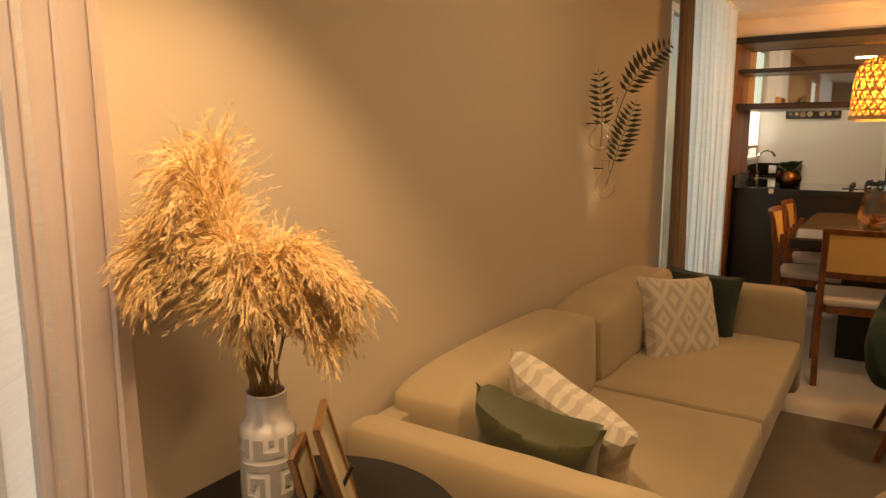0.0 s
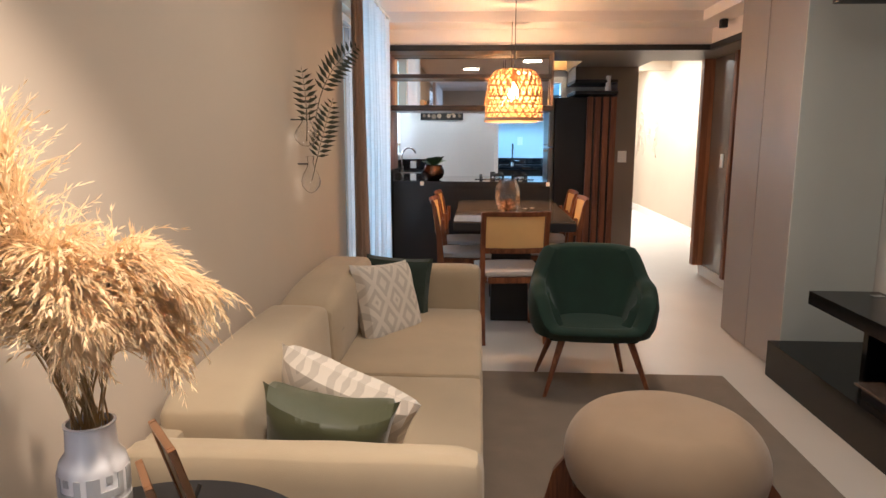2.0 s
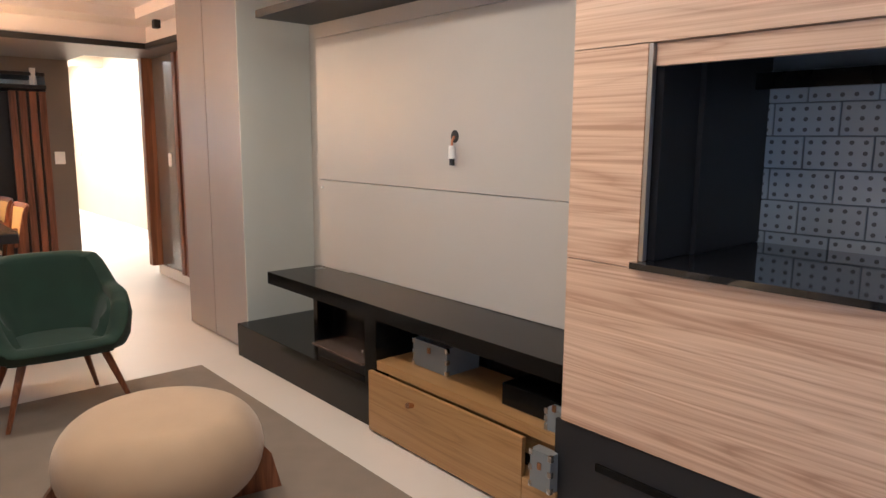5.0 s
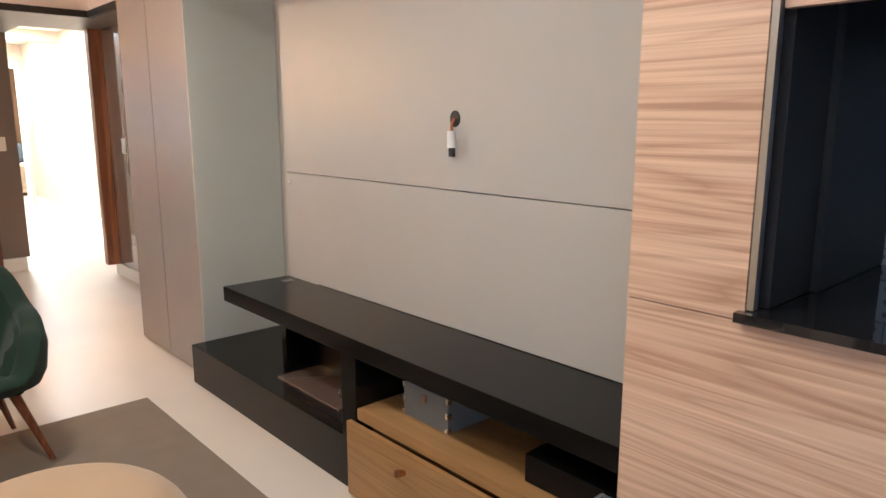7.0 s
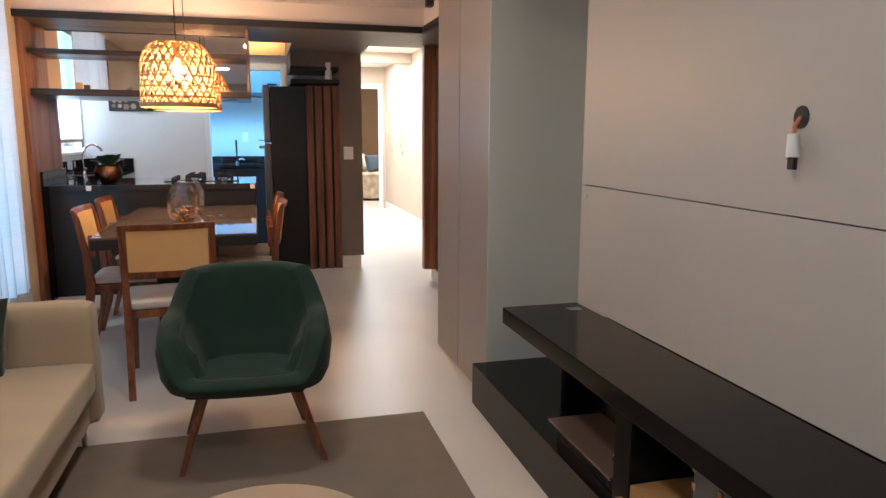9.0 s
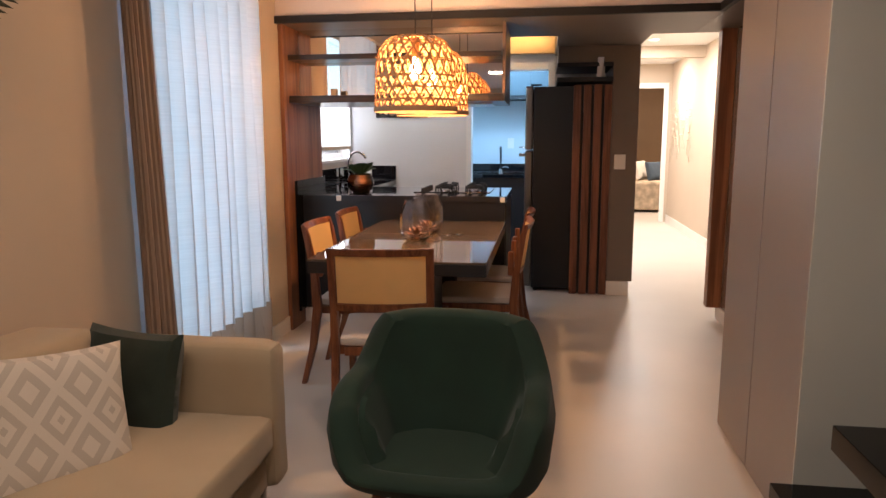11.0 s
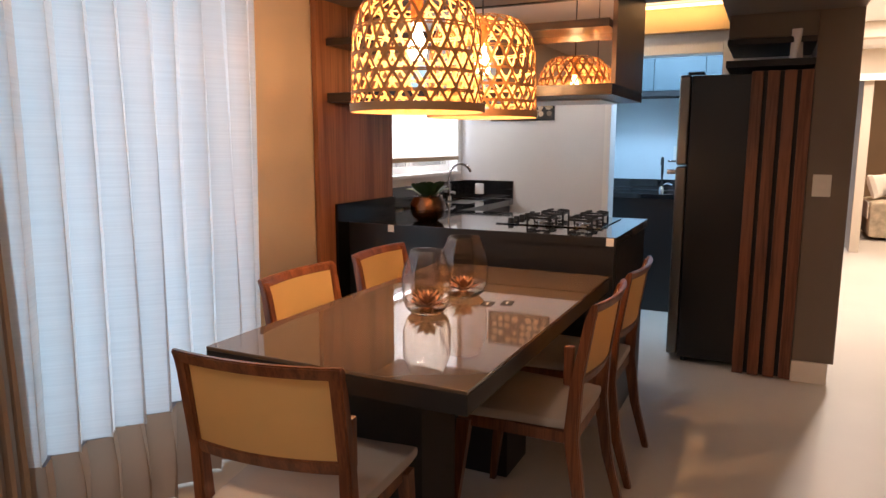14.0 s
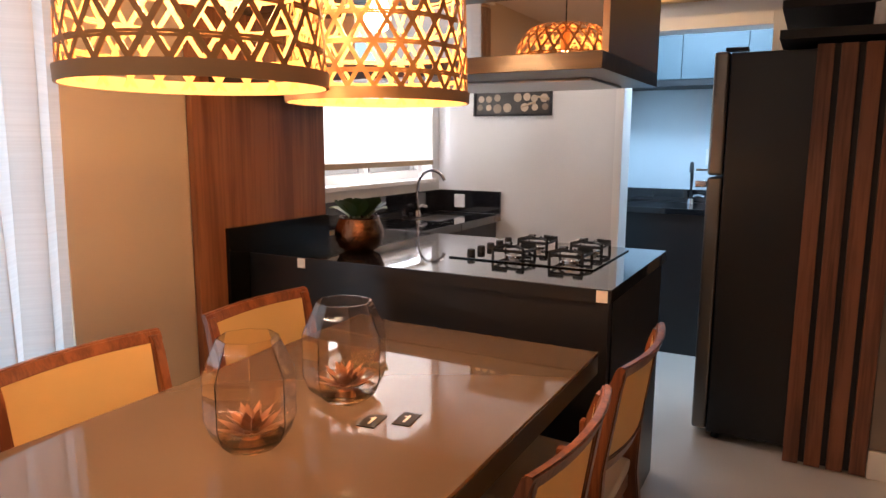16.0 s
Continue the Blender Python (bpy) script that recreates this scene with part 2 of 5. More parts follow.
M_PLASTIC = mat("white_plastic", (0.78, 0.77, 0.74), 0.35)
M_SHEER = cloth("sheer_curtain_fabric", (0.80, 0.80, 0.82), 0.65, slub=0.045)
M_CANE = cloth("woven_cane", (0.75, 0.54, 0.25), 0.35, rough=0.7)
M_DRAPE = cloth("taupe_drape_fabric", (0.42, 0.32, 0.25), 0.35)
M_BLIND = cloth("roller_blind_fabric", (0.85, 0.83, 0.78), 0.6)
M_TILE = mat("white_gloss_tile", (0.74, 0.73, 0.71), 0.12, vary=0.02)
M_BLUEW = mat("laundry_wall_tile", (0.62, 0.70, 0.74), 0.2, vary=0.02)
M_BLUECAB = mat("laundry_cabinet", (0.075, 0.115, 0.135), 0.4)
M_PAMPAS = cloth("dry_pampas", (0.97, 0.75, 0.45), 0.22, rough=0.6)
M_STEM = mat("dry_stem", (0.42, 0.28, 0.12), 0.8, vary=0.1)
M_CERAMIC = mat("white_ceramic", (0.72, 0.70, 0.70), 0.2)
M_KEY = mat("grey_relief_glaze", (0.40, 0.39, 0.385), 0.35)
M_LEAF = mat("dark_green_leaf", (0.020, 0.050, 0.018), 0.45, vary=0.2, noise_scale=10)
M_FERN = mat("fern_leaf", (0.042, 0.043, 0.024), 0.6, vary=0.2, noise_scale=10)
M_COPPER = mat("hammered_bronze", (0.20, 0.105, 0.06), 0.22, metal=1.0, bump=1.0, bump_scale=70)
M_BRASS = mat("copper_frame_metal", (0.60, 0.36, 0.22), 0.25, metal=1.0)


M_BROWNW = mat("bedroom_brown_wall", (0.20, 0.12, 0.06), 0.6, vary=0.05)
M_TANBAR = mat("blind_bar_wood", (0.45, 0.33, 0.20), 0.5)
M_DRAPE2 = cloth("pink_taupe_drape_fabric", (0.78, 0.68, 0.64), 0.5)
M_GREYP = mat("pinkish_grey_laminate", (0.30, 0.27, 0.255), 0.33, vary=0.03, noise_scale=2)
M_GREYBOX = mat("grey_leatherette", (0.17, 0.18, 0.18), 0.4, vary=0.05)
M_BRONZE = mat("smoked_bronze_plate", (0.16, 0.11, 0.085), 0.2, metal=0.4)
M_COPPERW = mat("copper_cable", (0.45, 0.16, 0.07), 0.5)
M_TILEJ = mat("niche_tile_joint", (0.12, 0.14, 0.16), 0.6)
M_TILEN = mat("niche_tile_glaze", (0.34, 0.375, 0.41), 0.25, rand=0.06, vary=0.03)
M_TILEDOT = mat("niche_tile_motif", (0.075, 0.082, 0.088), 0.4)
M_LED = glow("warm_led_strip", (1.0, 0.66, 0.30), 8)
M_DOWN = glow("lit_downlight", (1.0, 0.93, 0.78), 20)
M_WARMB = mat("warm_plaster", (0.62, 0.42, 0.20), 0.7)
M_SOIL = mat("soil", (0.03, 0.02, 0.015), 0.9)
M_AMBERG = glassy("amber_tinted_glass", (1.0, 0.94, 0.88))
M_RESIN = glassy("amber_resin", (1.0, 0.76, 0.46), 0.05)
M_DRYROSE = mat("bronze_succulent", (0.22, 0.095, 0.045), 0.4, vary=0.2, noise_scale=30)
M_PHOTO = mat("dark_picture_ground", (0.035, 0.028, 0.022), 0.35)
M_SPICE = mat("pale_spice_bowl", (0.42, 0.32, 0.22), 0.5, rand=0.45)
M_BED = mat("floral_bedspread", (0.52, 0.42, 0.30), 0.9, vary=0.35, noise_scale=9, bump=0.2)
M_LINEN = mat("white_bed_linen", (0.72, 0.66, 0.58), 0.9, vary=0.05)
M_BLUECUSH = mat("slate_blue_cushion", (0.07, 0.10, 0.14), 0.85)
M_ART = mat("pale_metal_wall_art", (0.55, 0.47, 0.36), 0.5)
M_PRINT = mat("faded_photo_print", (0.50, 0.42, 0.30), 0.3, vary=0.3, noise_scale=14)
M_BACKDROP = mat("backdrop_grey", (0.50, 0.50, 0.52), 0.8, vary=0.05)


def diamonds(name, pale, dark):
    """Nested diamonds woven into a cushion cover, in its own x-z plane."""
    m = mat(name, pale, 0.9, bump=0.3, bump_scale=400, sheen=0.2)
    nt = m.node_tree
    b = nt.nodes["Principled BSDF"]
    tc = nt.nodes.new("ShaderNodeTexCoord")
    sp = nt.nodes.new("ShaderNodeSeparateXYZ")
    nt.links.new(tc.outputs["Object"], sp.inputs[0])

    def math_node(op, a, bb=None):
        n = nt.nodes.new("ShaderNodeMath")
        n.operation = op
        for k, v in enumerate((a, bb)):
            if v is None:
                continue
            if isinstance(v, (int, float)):
                n.inputs[k].default_value = v
            else:
                nt.links.new(v, n.inputs[k])
        return n.outputs[0]

    def tri(v, period):
        return math_node("PINGPONG", math_node("ADD", v, 10.0 * period), period / 2)

    u, v = tri(sp.outputs[0], 0.135), tri(sp.outputs[2], 0.175)
    d = math_node("ADD", math_node("DIVIDE", u, 0.0675), math_node("DIVIDE", v, 0.0875))
    ring = math_node("LESS_THAN", math_node("ABSOLUTE", math_node("SUBTRACT", d, 0.62)), 0.17)
    core = math_node("LESS_THAN", d, 0.16)
    ring2 = math_node("LESS_THAN", math_node("ABSOLUTE", math_node("SUBTRACT", d, 1.42)), 0.20)
    f = math_node("MAXIMUM", math_node("MAXIMUM", ring, core), ring2)
    mx = nt.nodes.new("ShaderNodeMix")
    mx.data_type = "RGBA"
    mx.inputs["A"].default_value, mx.inputs["B"].default_value = (*pale, 1), (*dark, 1)
    nt.links.new(f, mx.inputs["Factor"])
    nt.links.new(mx.outputs["Result"], b.inputs["Base Color"])
    return m


M_DIAMOND = diamonds("diamond_cushion_fabric", (0.64, 0.57, 0.48), (0.49, 0.43, 0.355))


# ---- building helpers ----
def box(bm, x0, y0, z0, x1, y1, z1, bevel=0.0, seg=2, rot=None):
    r = bmesh.ops.create_cube(bm, size=1.0)
    vs = r["verts"]
    cx, cy, cz = (x0 + x1) / 2, (y0 + y1) / 2, (z0 + z1) / 2
    for v in vs:
        v.co = Vector((v.co.x * (x1 - x0), v.co.y * (y1 - y0), v.co.z * (z1 - z0)))
    if bevel:
        es = list({e for v in vs for e in v.link_edges})
        vs = list({v for f in bmesh.ops.bevel(bm, geom=es, offset=bevel, segments=seg, affect="EDGES", profile=0.5)["faces"] for v in f.verts} | {v for v in vs if v.is_valid})
    for v in vs:
        if rot:
            v.co = rot @ v.co
        v.co += Vector((cx, cy, cz))
    return bm


def rod(bm, a, b, r0, r1=None, seg=12):
    a, b = Vector(a), Vector(b)
    d = b - a
    m = Matrix.Translation((a + b) / 2) @ d.to_track_quat("Z", "Y").to_matrix().to_4x4()
    bmesh.ops.create_cone(bm, cap_ends=True, segments=seg, radius1=r0, radius2=r0 if r1 is None else r1, depth=d.length, matrix=m)
    return bm


def tube(bm, pts, r, seg=8, taper=1.0):
    """A bent tube through points."""
    pts = [Vector(p) for p in pts]
    rings = []
    for i, p in enumerate(pts):
        d = (pts[min(i + 1, len(pts) - 1)] - pts[max(i - 1, 0)]).normalized()
        q = d.to_track_quat("Z", "Y")
        k = r * (1 + (taper - 1) * i / (len(pts) - 1))
        rings.append([bm.verts.new(p + q @ Vector((k * math.cos(2 * math.pi * j / seg), k * math.sin(2 * math.pi * j / seg), 0))) for j in range(seg)])
    for a, b in zip(rings, rings[1:]):
        for j in range(seg):
            bm.faces.new((a[j], a[(j + 1) % seg], b[(j + 1) % seg], b[j]))
    bm.faces.new(rings[0][::-1])
    bm.faces.new(rings[-1])
    return bm


def lathe(bm, profile, seg=32, at=(0, 0, 0), closed=False):
    """profile: (radius, height) pairs from bottom to top."""
    rings = []
    for r, z in profile:
        if r < 1e-5:
            rings.append([bm.verts.new((at[0], at[1], at[2] + z))])
        else:
            rings.append([bm.verts.new((at[0] + r * math.cos(2 * math.pi * j / seg), at[1] + r * math.sin(2 * math.pi * j / seg), at[2] + z)) for j in range(seg)])
    for a, b in zip(rings, rings[1:]):
        for j in range(seg):
            k = (j + 1) % seg
            if len(a) == 1 and len(b) > 1:
                bm.faces.new((a[0], b[k], b[j]))
            elif len(b) == 1 and len(a) > 1:
                bm.faces.new((a[j], a[k], b[0]))
            elif len(a) > 1:
                bm.faces.new((a[j], a[k], b[k], b[j]))
    return bm


def finish(name, bm, material, smooth=True):
    """A mesh object whose large faces stay flat beside their bevels."""
    bmesh.ops.recalc_face_normals(bm, faces=bm.faces)
    bm.normal_update()
    size = {f: f.calc_area() for f in bm.faces}
    flow = []
    for f in bm.faces if smooth else ():
        for l in f.loops:
            n = Vector((0, 0, 0))
            for g in l.vert.link_faces:
                if g is f or g.normal.dot(f.normal) > 0.79:
                    n += g.normal * size[g]
            flow.append(n.normalized() if n.length > 1e-12 else f.normal.copy())
    me = bpy.data.meshes.new(name)
    bm.to_mesh(me)
    bm.free()
    me.materials.append(material)
    if smooth:
        me.shade_smooth()
        me.normals_split_custom_set(flow)
    return new(name, me)


def part(name, bm, material, parent, label="", kind=""):
    ob = finish(name, bm, material)
    ob.parent = parent
    return tagged(ob, label=label, kind=kind)


def solo(name, bm, material, label="", category="", group="", kind=""):
    return tagged(finish(name, bm, material), label, category, group, kind)


def thing(name, at, label, category, group="", turn=0.0, kind=""):
    ob = new(name)
    ob.empty_display_size = 0.1
    ob.matrix_basis = pose(*at, 0, 0, turn)
    return tagged(ob, label, category, group, kind)


def wall(name, x0, y0, z0, x1, y1, z1, material):
    return solo(name, box(bmesh.new(), x0, y0, z0, x1, y1, z1), material, kind="structure")


def B(*a, **k):
    return box(bmesh.new(), *a, **k)


# ---- the shell ----
CEIL, SOFF = 2.28, 2.03
WX = 0.285
wall("floor", -0.1, -1.4, -0.10, 5.8, 18.4, 0.0, M_FLOOR)
wall("ceiling", -0.1, -1.4, CEIL, 3.6, 7.41, CEIL + 0.1, M_CEIL)
wall("ceiling_border_north", WX, 7.02, 2.20, 3.03, 7.395, CEIL - 0.001, M_CEIL)
wall("ceiling_border_east", 2.83, 6.18, 2.20, 3.03, 7.018, CEIL - 0.001, M_CEIL)
wall("soffit_dining", 0.2, 7.41, SOFF, 3.04, 8.25, CEIL + 0.1, M_TAUPE)
wall("soffit_pier", 2.10, 8.252, SOFF, 2.76, 9.47, CEIL + 0.1, M_TAUPE)
wall("soffit_hall", 3.042, 6.18, SOFF, 3.52, 8.249, CEIL + 0.1, M_TAUPE)
wall("ceiling_kitchen", 0.05, 8.252, 2.22, 2.098, 9.60, CEIL + 0.1, M_WHITE)
wall("wall_north_band", WX, 7.397, SOFF + 0.043, 3.027, 7.409, CEIL, M_CEIL)
wall("wall_east_band", 3.029, 6.18, SOFF + 0.043, 3.040, 7.409, CEIL, M_CEIL)
wall("trim_north", WX, 7.375, SOFF - 0.004, 3.045, 7.406, SOFF + 0.041, M_BLACKM)
wall("trim_east", 3.008, 6.18, SOFF - 0.004, 3.039, 7.373, SOFF + 0.041, M_BLACKM)
wall("wall_west_sofa", 0.05, 2.20, 0, WX, 5.735, CEIL, M_WALL)
wall("wall_west_pier", 0.05, 6.95, 0, 0.30, 7.42, CEIL, M_WALL)
wall("baseboard_pier_west", 0.302, 6.95, 0, 0.314, 7.415, 0.10, M_WHITE)
wall("wall_west_over_window", 0.05, 5.737, 2.20, 0.2, 6.948, CEIL, M_WALL)
wall("wall_west_over_balcony_door", 0.05, -1.4, 2.20, 0.2, 2.198, CEIL, M_WALL)
wall("wall_west_kitchen_low", 0.05, 7.422, 0, 0.2, 9.47, 1.12, M_TILE)
wall("wall_west_kitchen_top", 0.05, 7.422, 2.0, 0.2, 9.47, CEIL, M_TILE)
wall("wall_west_kitchen_left", 0.05, 7.422, 1.12, 0.2, 8.20, 2.0, M_TILE)
wall("wall_west_kitchen_right", 0.05, 9.38, 1.12, 0.2, 9.47, 2.0, M_TILE)
wall("wall_north_kitchen", 0.05, 9.47, 0, 1.30, 9.60, CEIL, M_TILE)
wall("wall_kitchen_side", 2.09, 9.472, 0, 2.76, 9.60, CEIL, M_WHITE)
wall("wall_kitchen_over_door", 1.302, 9.472, 1.98, 2.088, 9.60, CEIL, M_WHITE)
wall("door_frame_left", 1.302, 9.445, 0, 1.345, 9.62, 1.978, M_WHITE)
wall("door_frame_right", 2.045, 9.455, 0, 2.10, 9.62, 1.978, M_WHITE)
wall("door_frame_top", 1.347, 9.455, 1.915, 2.043, 9.62, 1.978, M_WHITE)
wall("wall_pier", 2.552, 8.81, 0.12, 2.76, 9.47, SOFF - 0.001, M_TAUPE)
wall("baseboard_pier", 2.552, 8.795, 0, 2.732, 9.47, 0.118, M_WHITE)
wall("wall_laundry_left", 1.0, 9.602, 0, 1.1, 10.75, CEIL, M_BLUEW)
wall("wall_laundry_back", 1.102, 10.62, 0, 2.64, 10.75, CEIL, M_BLUEW)
wall("ceiling_laundry", 1.0, 9.602, CEIL, 2.658, 10.75, CEIL + 0.1, M_WHITE)
wall("wall_hall_west", 2.66, 9.602, 0, 2.76, 14.15, 2.45, M_WALL)
wall("wall_hall_near_east", 3.29, 6.182, 0, 3.52, 8.15, SOFF - 0.001, M_TAUPEG)
wall("baseboard_hall_near", 3.275, 6.95, 0, 3.289, 8.149, 0.095, M_WHITE)
wall("wall_hall_return", 3.521, 8.05, 0, 4.05, 8.15, 2.45, M_WALL)
wall("wall_hall_east", 3.95, 8.152, 0, 4.05, 14.15, 2.45, M_WALL)
wall("baseboard_hall_east", 3.935, 8.152, 0, 3.948, 14.14, 0.12, M_WHITE)
wall("baseboard_hall_west", 2.762, 9.602, 0, 2.774, 14.14, 0.12, M_WHITE)
wall("ceiling_hall", 2.66, 8.25, 2.42, 4.05, 14.3, 2.52, M_WHITE)
wall("hall_beam", 2.762, 12.0, 2.28, 3.948, 12.15, 2.418, M_WALL)
wall("hall_ceiling_edge", 2.762, 8.252, SOFF + 0.10, 3.04, 8.30, 2.418, M_WALL)
wall("wall_bedroom_over_door", 2.66, 14.152, 2.14, 4.05, 14.26, 2.45, M_WALL)
wall("wall_bedroom_left", 2.66, 14.152, 0, 3.08, 14.26, 2.138, M_WALL)
wall("wall_bedroom_right", 3.90, 14.152, 0, 5.7, 14.26, 2.138, M_WALL)
wall("door_frame_bedroom_top", 3.08, 14.13, 2.06, 3.90, 14.15, 2.14, M_WHITE)
wall("door_frame_bedroom_right", 3.83, 14.13, 0, 3.90, 14.15, 2.058, M_WHITE)
wall("wall_bedroom_back", 2.66, 18.0, 0, 5.7, 18.1, 2.5, M_BROWNW)
wall("wall_bedroom_west", 3.30, 14.262, 0, 3.40, 17.998, 2.5, M_WALL)
wall("wall_bedroom_east", 5.6, 14.262, 0, 5.7, 17.998, 2.5, M_WALL)
wall("ceiling_bedroom", 2.66, 14.302, 2.5, 5.7, 18.1, 2.6, M_WHITE)
wall("wall_east_tv", 3.30, 2.70, 0, 3.36, 5.25, CEIL, M_GREY)
wall("wall_east_behind_cupboard", 3.30, 5.252, 0, 3.41, 6.18, CEIL, M_GREY)
wall("wall_east_near", 3.48, -1.4, 0, 3.58, 2.698, CEIL, M_WALL)
wall("wall_south", 0.05, -1.5, 0, 3.58, -1.402, CEIL, M_WALL)
# Invented plain sheet outside, covering the dark lower sky behind the windows.
wall("backdrop", -6.1, -6.0, -3.0, -6.0, 16.0, 5.0, M_BACKDROP)
# Added white sheet that closes off the kitchen window from outside.
wall("sheet_behind_kitchen_window", -0.02, 7.422, 0.9, 0.0, 9.6, 2.2, M_WHITE)


def window(name, y0, y1, z0, z1, mullions):
    w = thing(name, (0.10, 0, 0), "", "", kind="structure")
    for y in (y0, y1 - 0.05):
        part("window_frame", B(-0.03, y, z0, 0.03, y + 0.05, z1), M_WHITE, w)
    for z in (z0, z1 - 0.05):
        part("window_frame", B(-0.03, y0 + 0.051, z, 0.03, y1 - 0.051, z + 0.05), M_WHITE, w)
    step = (y1 - y0) / mullions
    for i in range(mullions):
        a = y0 + i * step
        if i:
            part("mullion", B(-0.02, a - 0.02, z0 + 0.052, 0.02, a + 0.02, z1 - 0.052), M_WHITE, w)
        g = part("pane", B(-0.004, a + 0.052, z0 + 0.052, 0.004, a + step - 0.052, z1 - 0.052), M_GLASS, w)
        g.visible_shadow = False
    return w


window("window_1", 5.737, 6.948, 0.0, 2.198, 2)
window("window_2", 8.202, 9.378, 1.12, 1.998, 2)
window("window_3", -1.39, 2.198, 0.0, 2.198, 4)
wall("window_sill", 0.06, 8.21, 1.10, 0.235, 9.375, 1.122, M_WHITE)


# ---- curtains ----
def fold_sheet(x, y0, y1, z0, z1, amp, waves, seed, nz=6, per=12, taper=0.6):
    rng = random.Random(seed)
    bm = bmesh.new()
    n = int(waves * per)
    ph = [rng.uniform(-0.5, 0.5) for _ in range(int(waves) + 3)]
    rows = []
    for j in range(nz + 1):
        v = j / nz
        z = z0 + (z1 - z0) * v
        row = []
        for i in range(n + 1):
            u = i / n * waves
            k = int(u)
            p = ph[k] * (1 - (u - k)) + ph[k + 1] * (u - k)
            a = amp * (1 + 0.35 * p) * (1 - (1 - taper) * v)
            wob = 0.008 * math.sin(3 * v + 5 * p)
            xx = x + a * math.sin(2 * math.pi * (u + 0.22 * p)) + wob
            yy = y0 + (y1 - y0) * (i / n) + 0.35 * a * math.sin(4 * math.pi * (u + 0.1 * p)) + wob
            row.append(bm.verts.new((xx, yy, z)))
        rows.append(row)
    for a, b in zip(rows, rows[1:]):
        for i in range(n):
            bm.faces.new((a[i], a[i + 1], b[i + 1], b[i]))
    return bm


c = thing("sheer_curtain", (0, 0, 0), "white sheer curtain with taupe hem over the dining window", "curtain")
part("sheer", fold_sheet(0.40, 5.79, 6.90, 0.352, 2.19, 0.044, 9, 3), M_SHEER, c)
part("hem_band", fold_sheet(0.40, 5.79, 6.90, 0.012, 0.350, 0.046, 9, 3, nz=3), M_DRAPE, c, "taupe hem band")
c = thing("drape", (0, 0, 0), "taupe floor-length drape gathered beside the dining window sheer", "curtain")
part("cloth", fold_sheet(0.385, 5.625, 5.80, 0.012, 2.17, 0.042, 4, 5), M_DRAPE, c)
part("header_tape", B(0.365, 5.64, 2.1705, 0.405, 5.79, 2.19, bevel=0.003), M_DRAPE, c)
wall("curtain_track", 0.35, 5.62, 2.192, 0.43, 6.92, 2.205, M_WHITE)
wall("curtain_track", 0.33, 0.1, 2.192, 0.40, 2.29, 2.205, M_WHITE)
c = thing("sheer_curtain", (0, 0, 0), "pale sheer pleated curtain over the living room balcony door", "curtain")
part("sheer", fold_sheet(0.37, 0.2, 2.13, 0.352, 2.19, 0.035, 16, 7), M_SHEER, c)
part("hem_band", fold_sheet(0.37, 0.2, 2.13, 0.012, 0.350, 0.035, 16, 7, nz=3), M_DRAPE, c, "taupe hem band")
c = thing("drape", (0, 0, 0), "pale pinkish grey drape gathered beside the pampas vase", "curtain")
part("cloth", fold_sheet(0.36, 2.10, 2.265, 0.012, 2.17, 0.030, 3, 9), M_DRAPE2, c)
part("header_tape", B(0.345, 2.11, 2.1705, 0.375, 2.28, 2.19, bevel=0.003), M_DRAPE2, c)
bl = thing("roller_blind", (0, 0, 0), "white roller blind lowered almost to the sill of the kitchen window", "blind")
part("fabric", B(0.214, 8.23, 1.235, 0.217, 9.36, 2.10), M_BLIND, bl)
part("bottom_bar", B(0.208, 8.23, 1.205, 0.223, 9.36, 1.234, bevel=0.003), M_TANBAR, bl, "pale wooden bottom bar")
part("roller", rod(bmesh.new(), (0.23, 8.22, 2.12), (0.23, 9.37, 2.12), 0.025), M_WHITE, bl)
part("chain", rod(bmesh.new(), (0.225, 9.345, 1.3), (0.225, 9.345, 2.1), 0.002), M_PLASTIC, bl)

# ---- rug and sofa ----
rug = solo("rug", B(0.60, 1.2, 0.001, 2.493, 5.18, 0.011, bevel=0.003), M_RUG, "flat taupe woven rug lying on the pale floor under the sofa", "rug")


def puff(bm, w, h, t, nu=22, nv=18, pinch=0.07, seed=0, plump=0.38, dent=0.0):
    """A stuffed cushion standing in the x-z plane, thick along y."""
    rng = random.Random(seed)
    o = Vector((rng.uniform(0, 9), rng.uniform(0, 9), 0))
    g = {}
    for side in (1, -1):
        for i in range(nu + 1):
            for j in range(nv + 1):
                u, v = 2 * i / nu - 1, 2 * j / nv - 1
                edge = i in (0, nu) or j in (0, nv)
                if side < 0 and edge:
                    g[side, i, j] = g[1, i, j]
                    continue
                k = ((1 - u ** 4) * (1 - v ** 4)) ** plump
                inx = 1 - pinch * (1 - abs(v) ** 2.2) * abs(u) ** 3
                inz = 1 - pinch * (1 - abs(u) ** 2.2) * abs(v) ** 3
                wr = 0.006 * noise.noise(Vector((u * 3, v * 3, side)) + o) * k
                sag = -dent * (1 - u * u) * (0.5 + 0.5 * v)
                g[side, i, j] = bm.verts.new((u * w / 2 * inx, side * t / 2 * k + wr, v * h / 2 * inz + sag))
    for side in (1, -1):
        for i in range(nu):
            for j in range(nv):
                f = (g[side, i, j], g[side, i + 1, j], g[side, i + 1, j + 1], g[side, i, j + 1])
                bm.faces.new(f if side > 0 else f[::-1])
    return bm


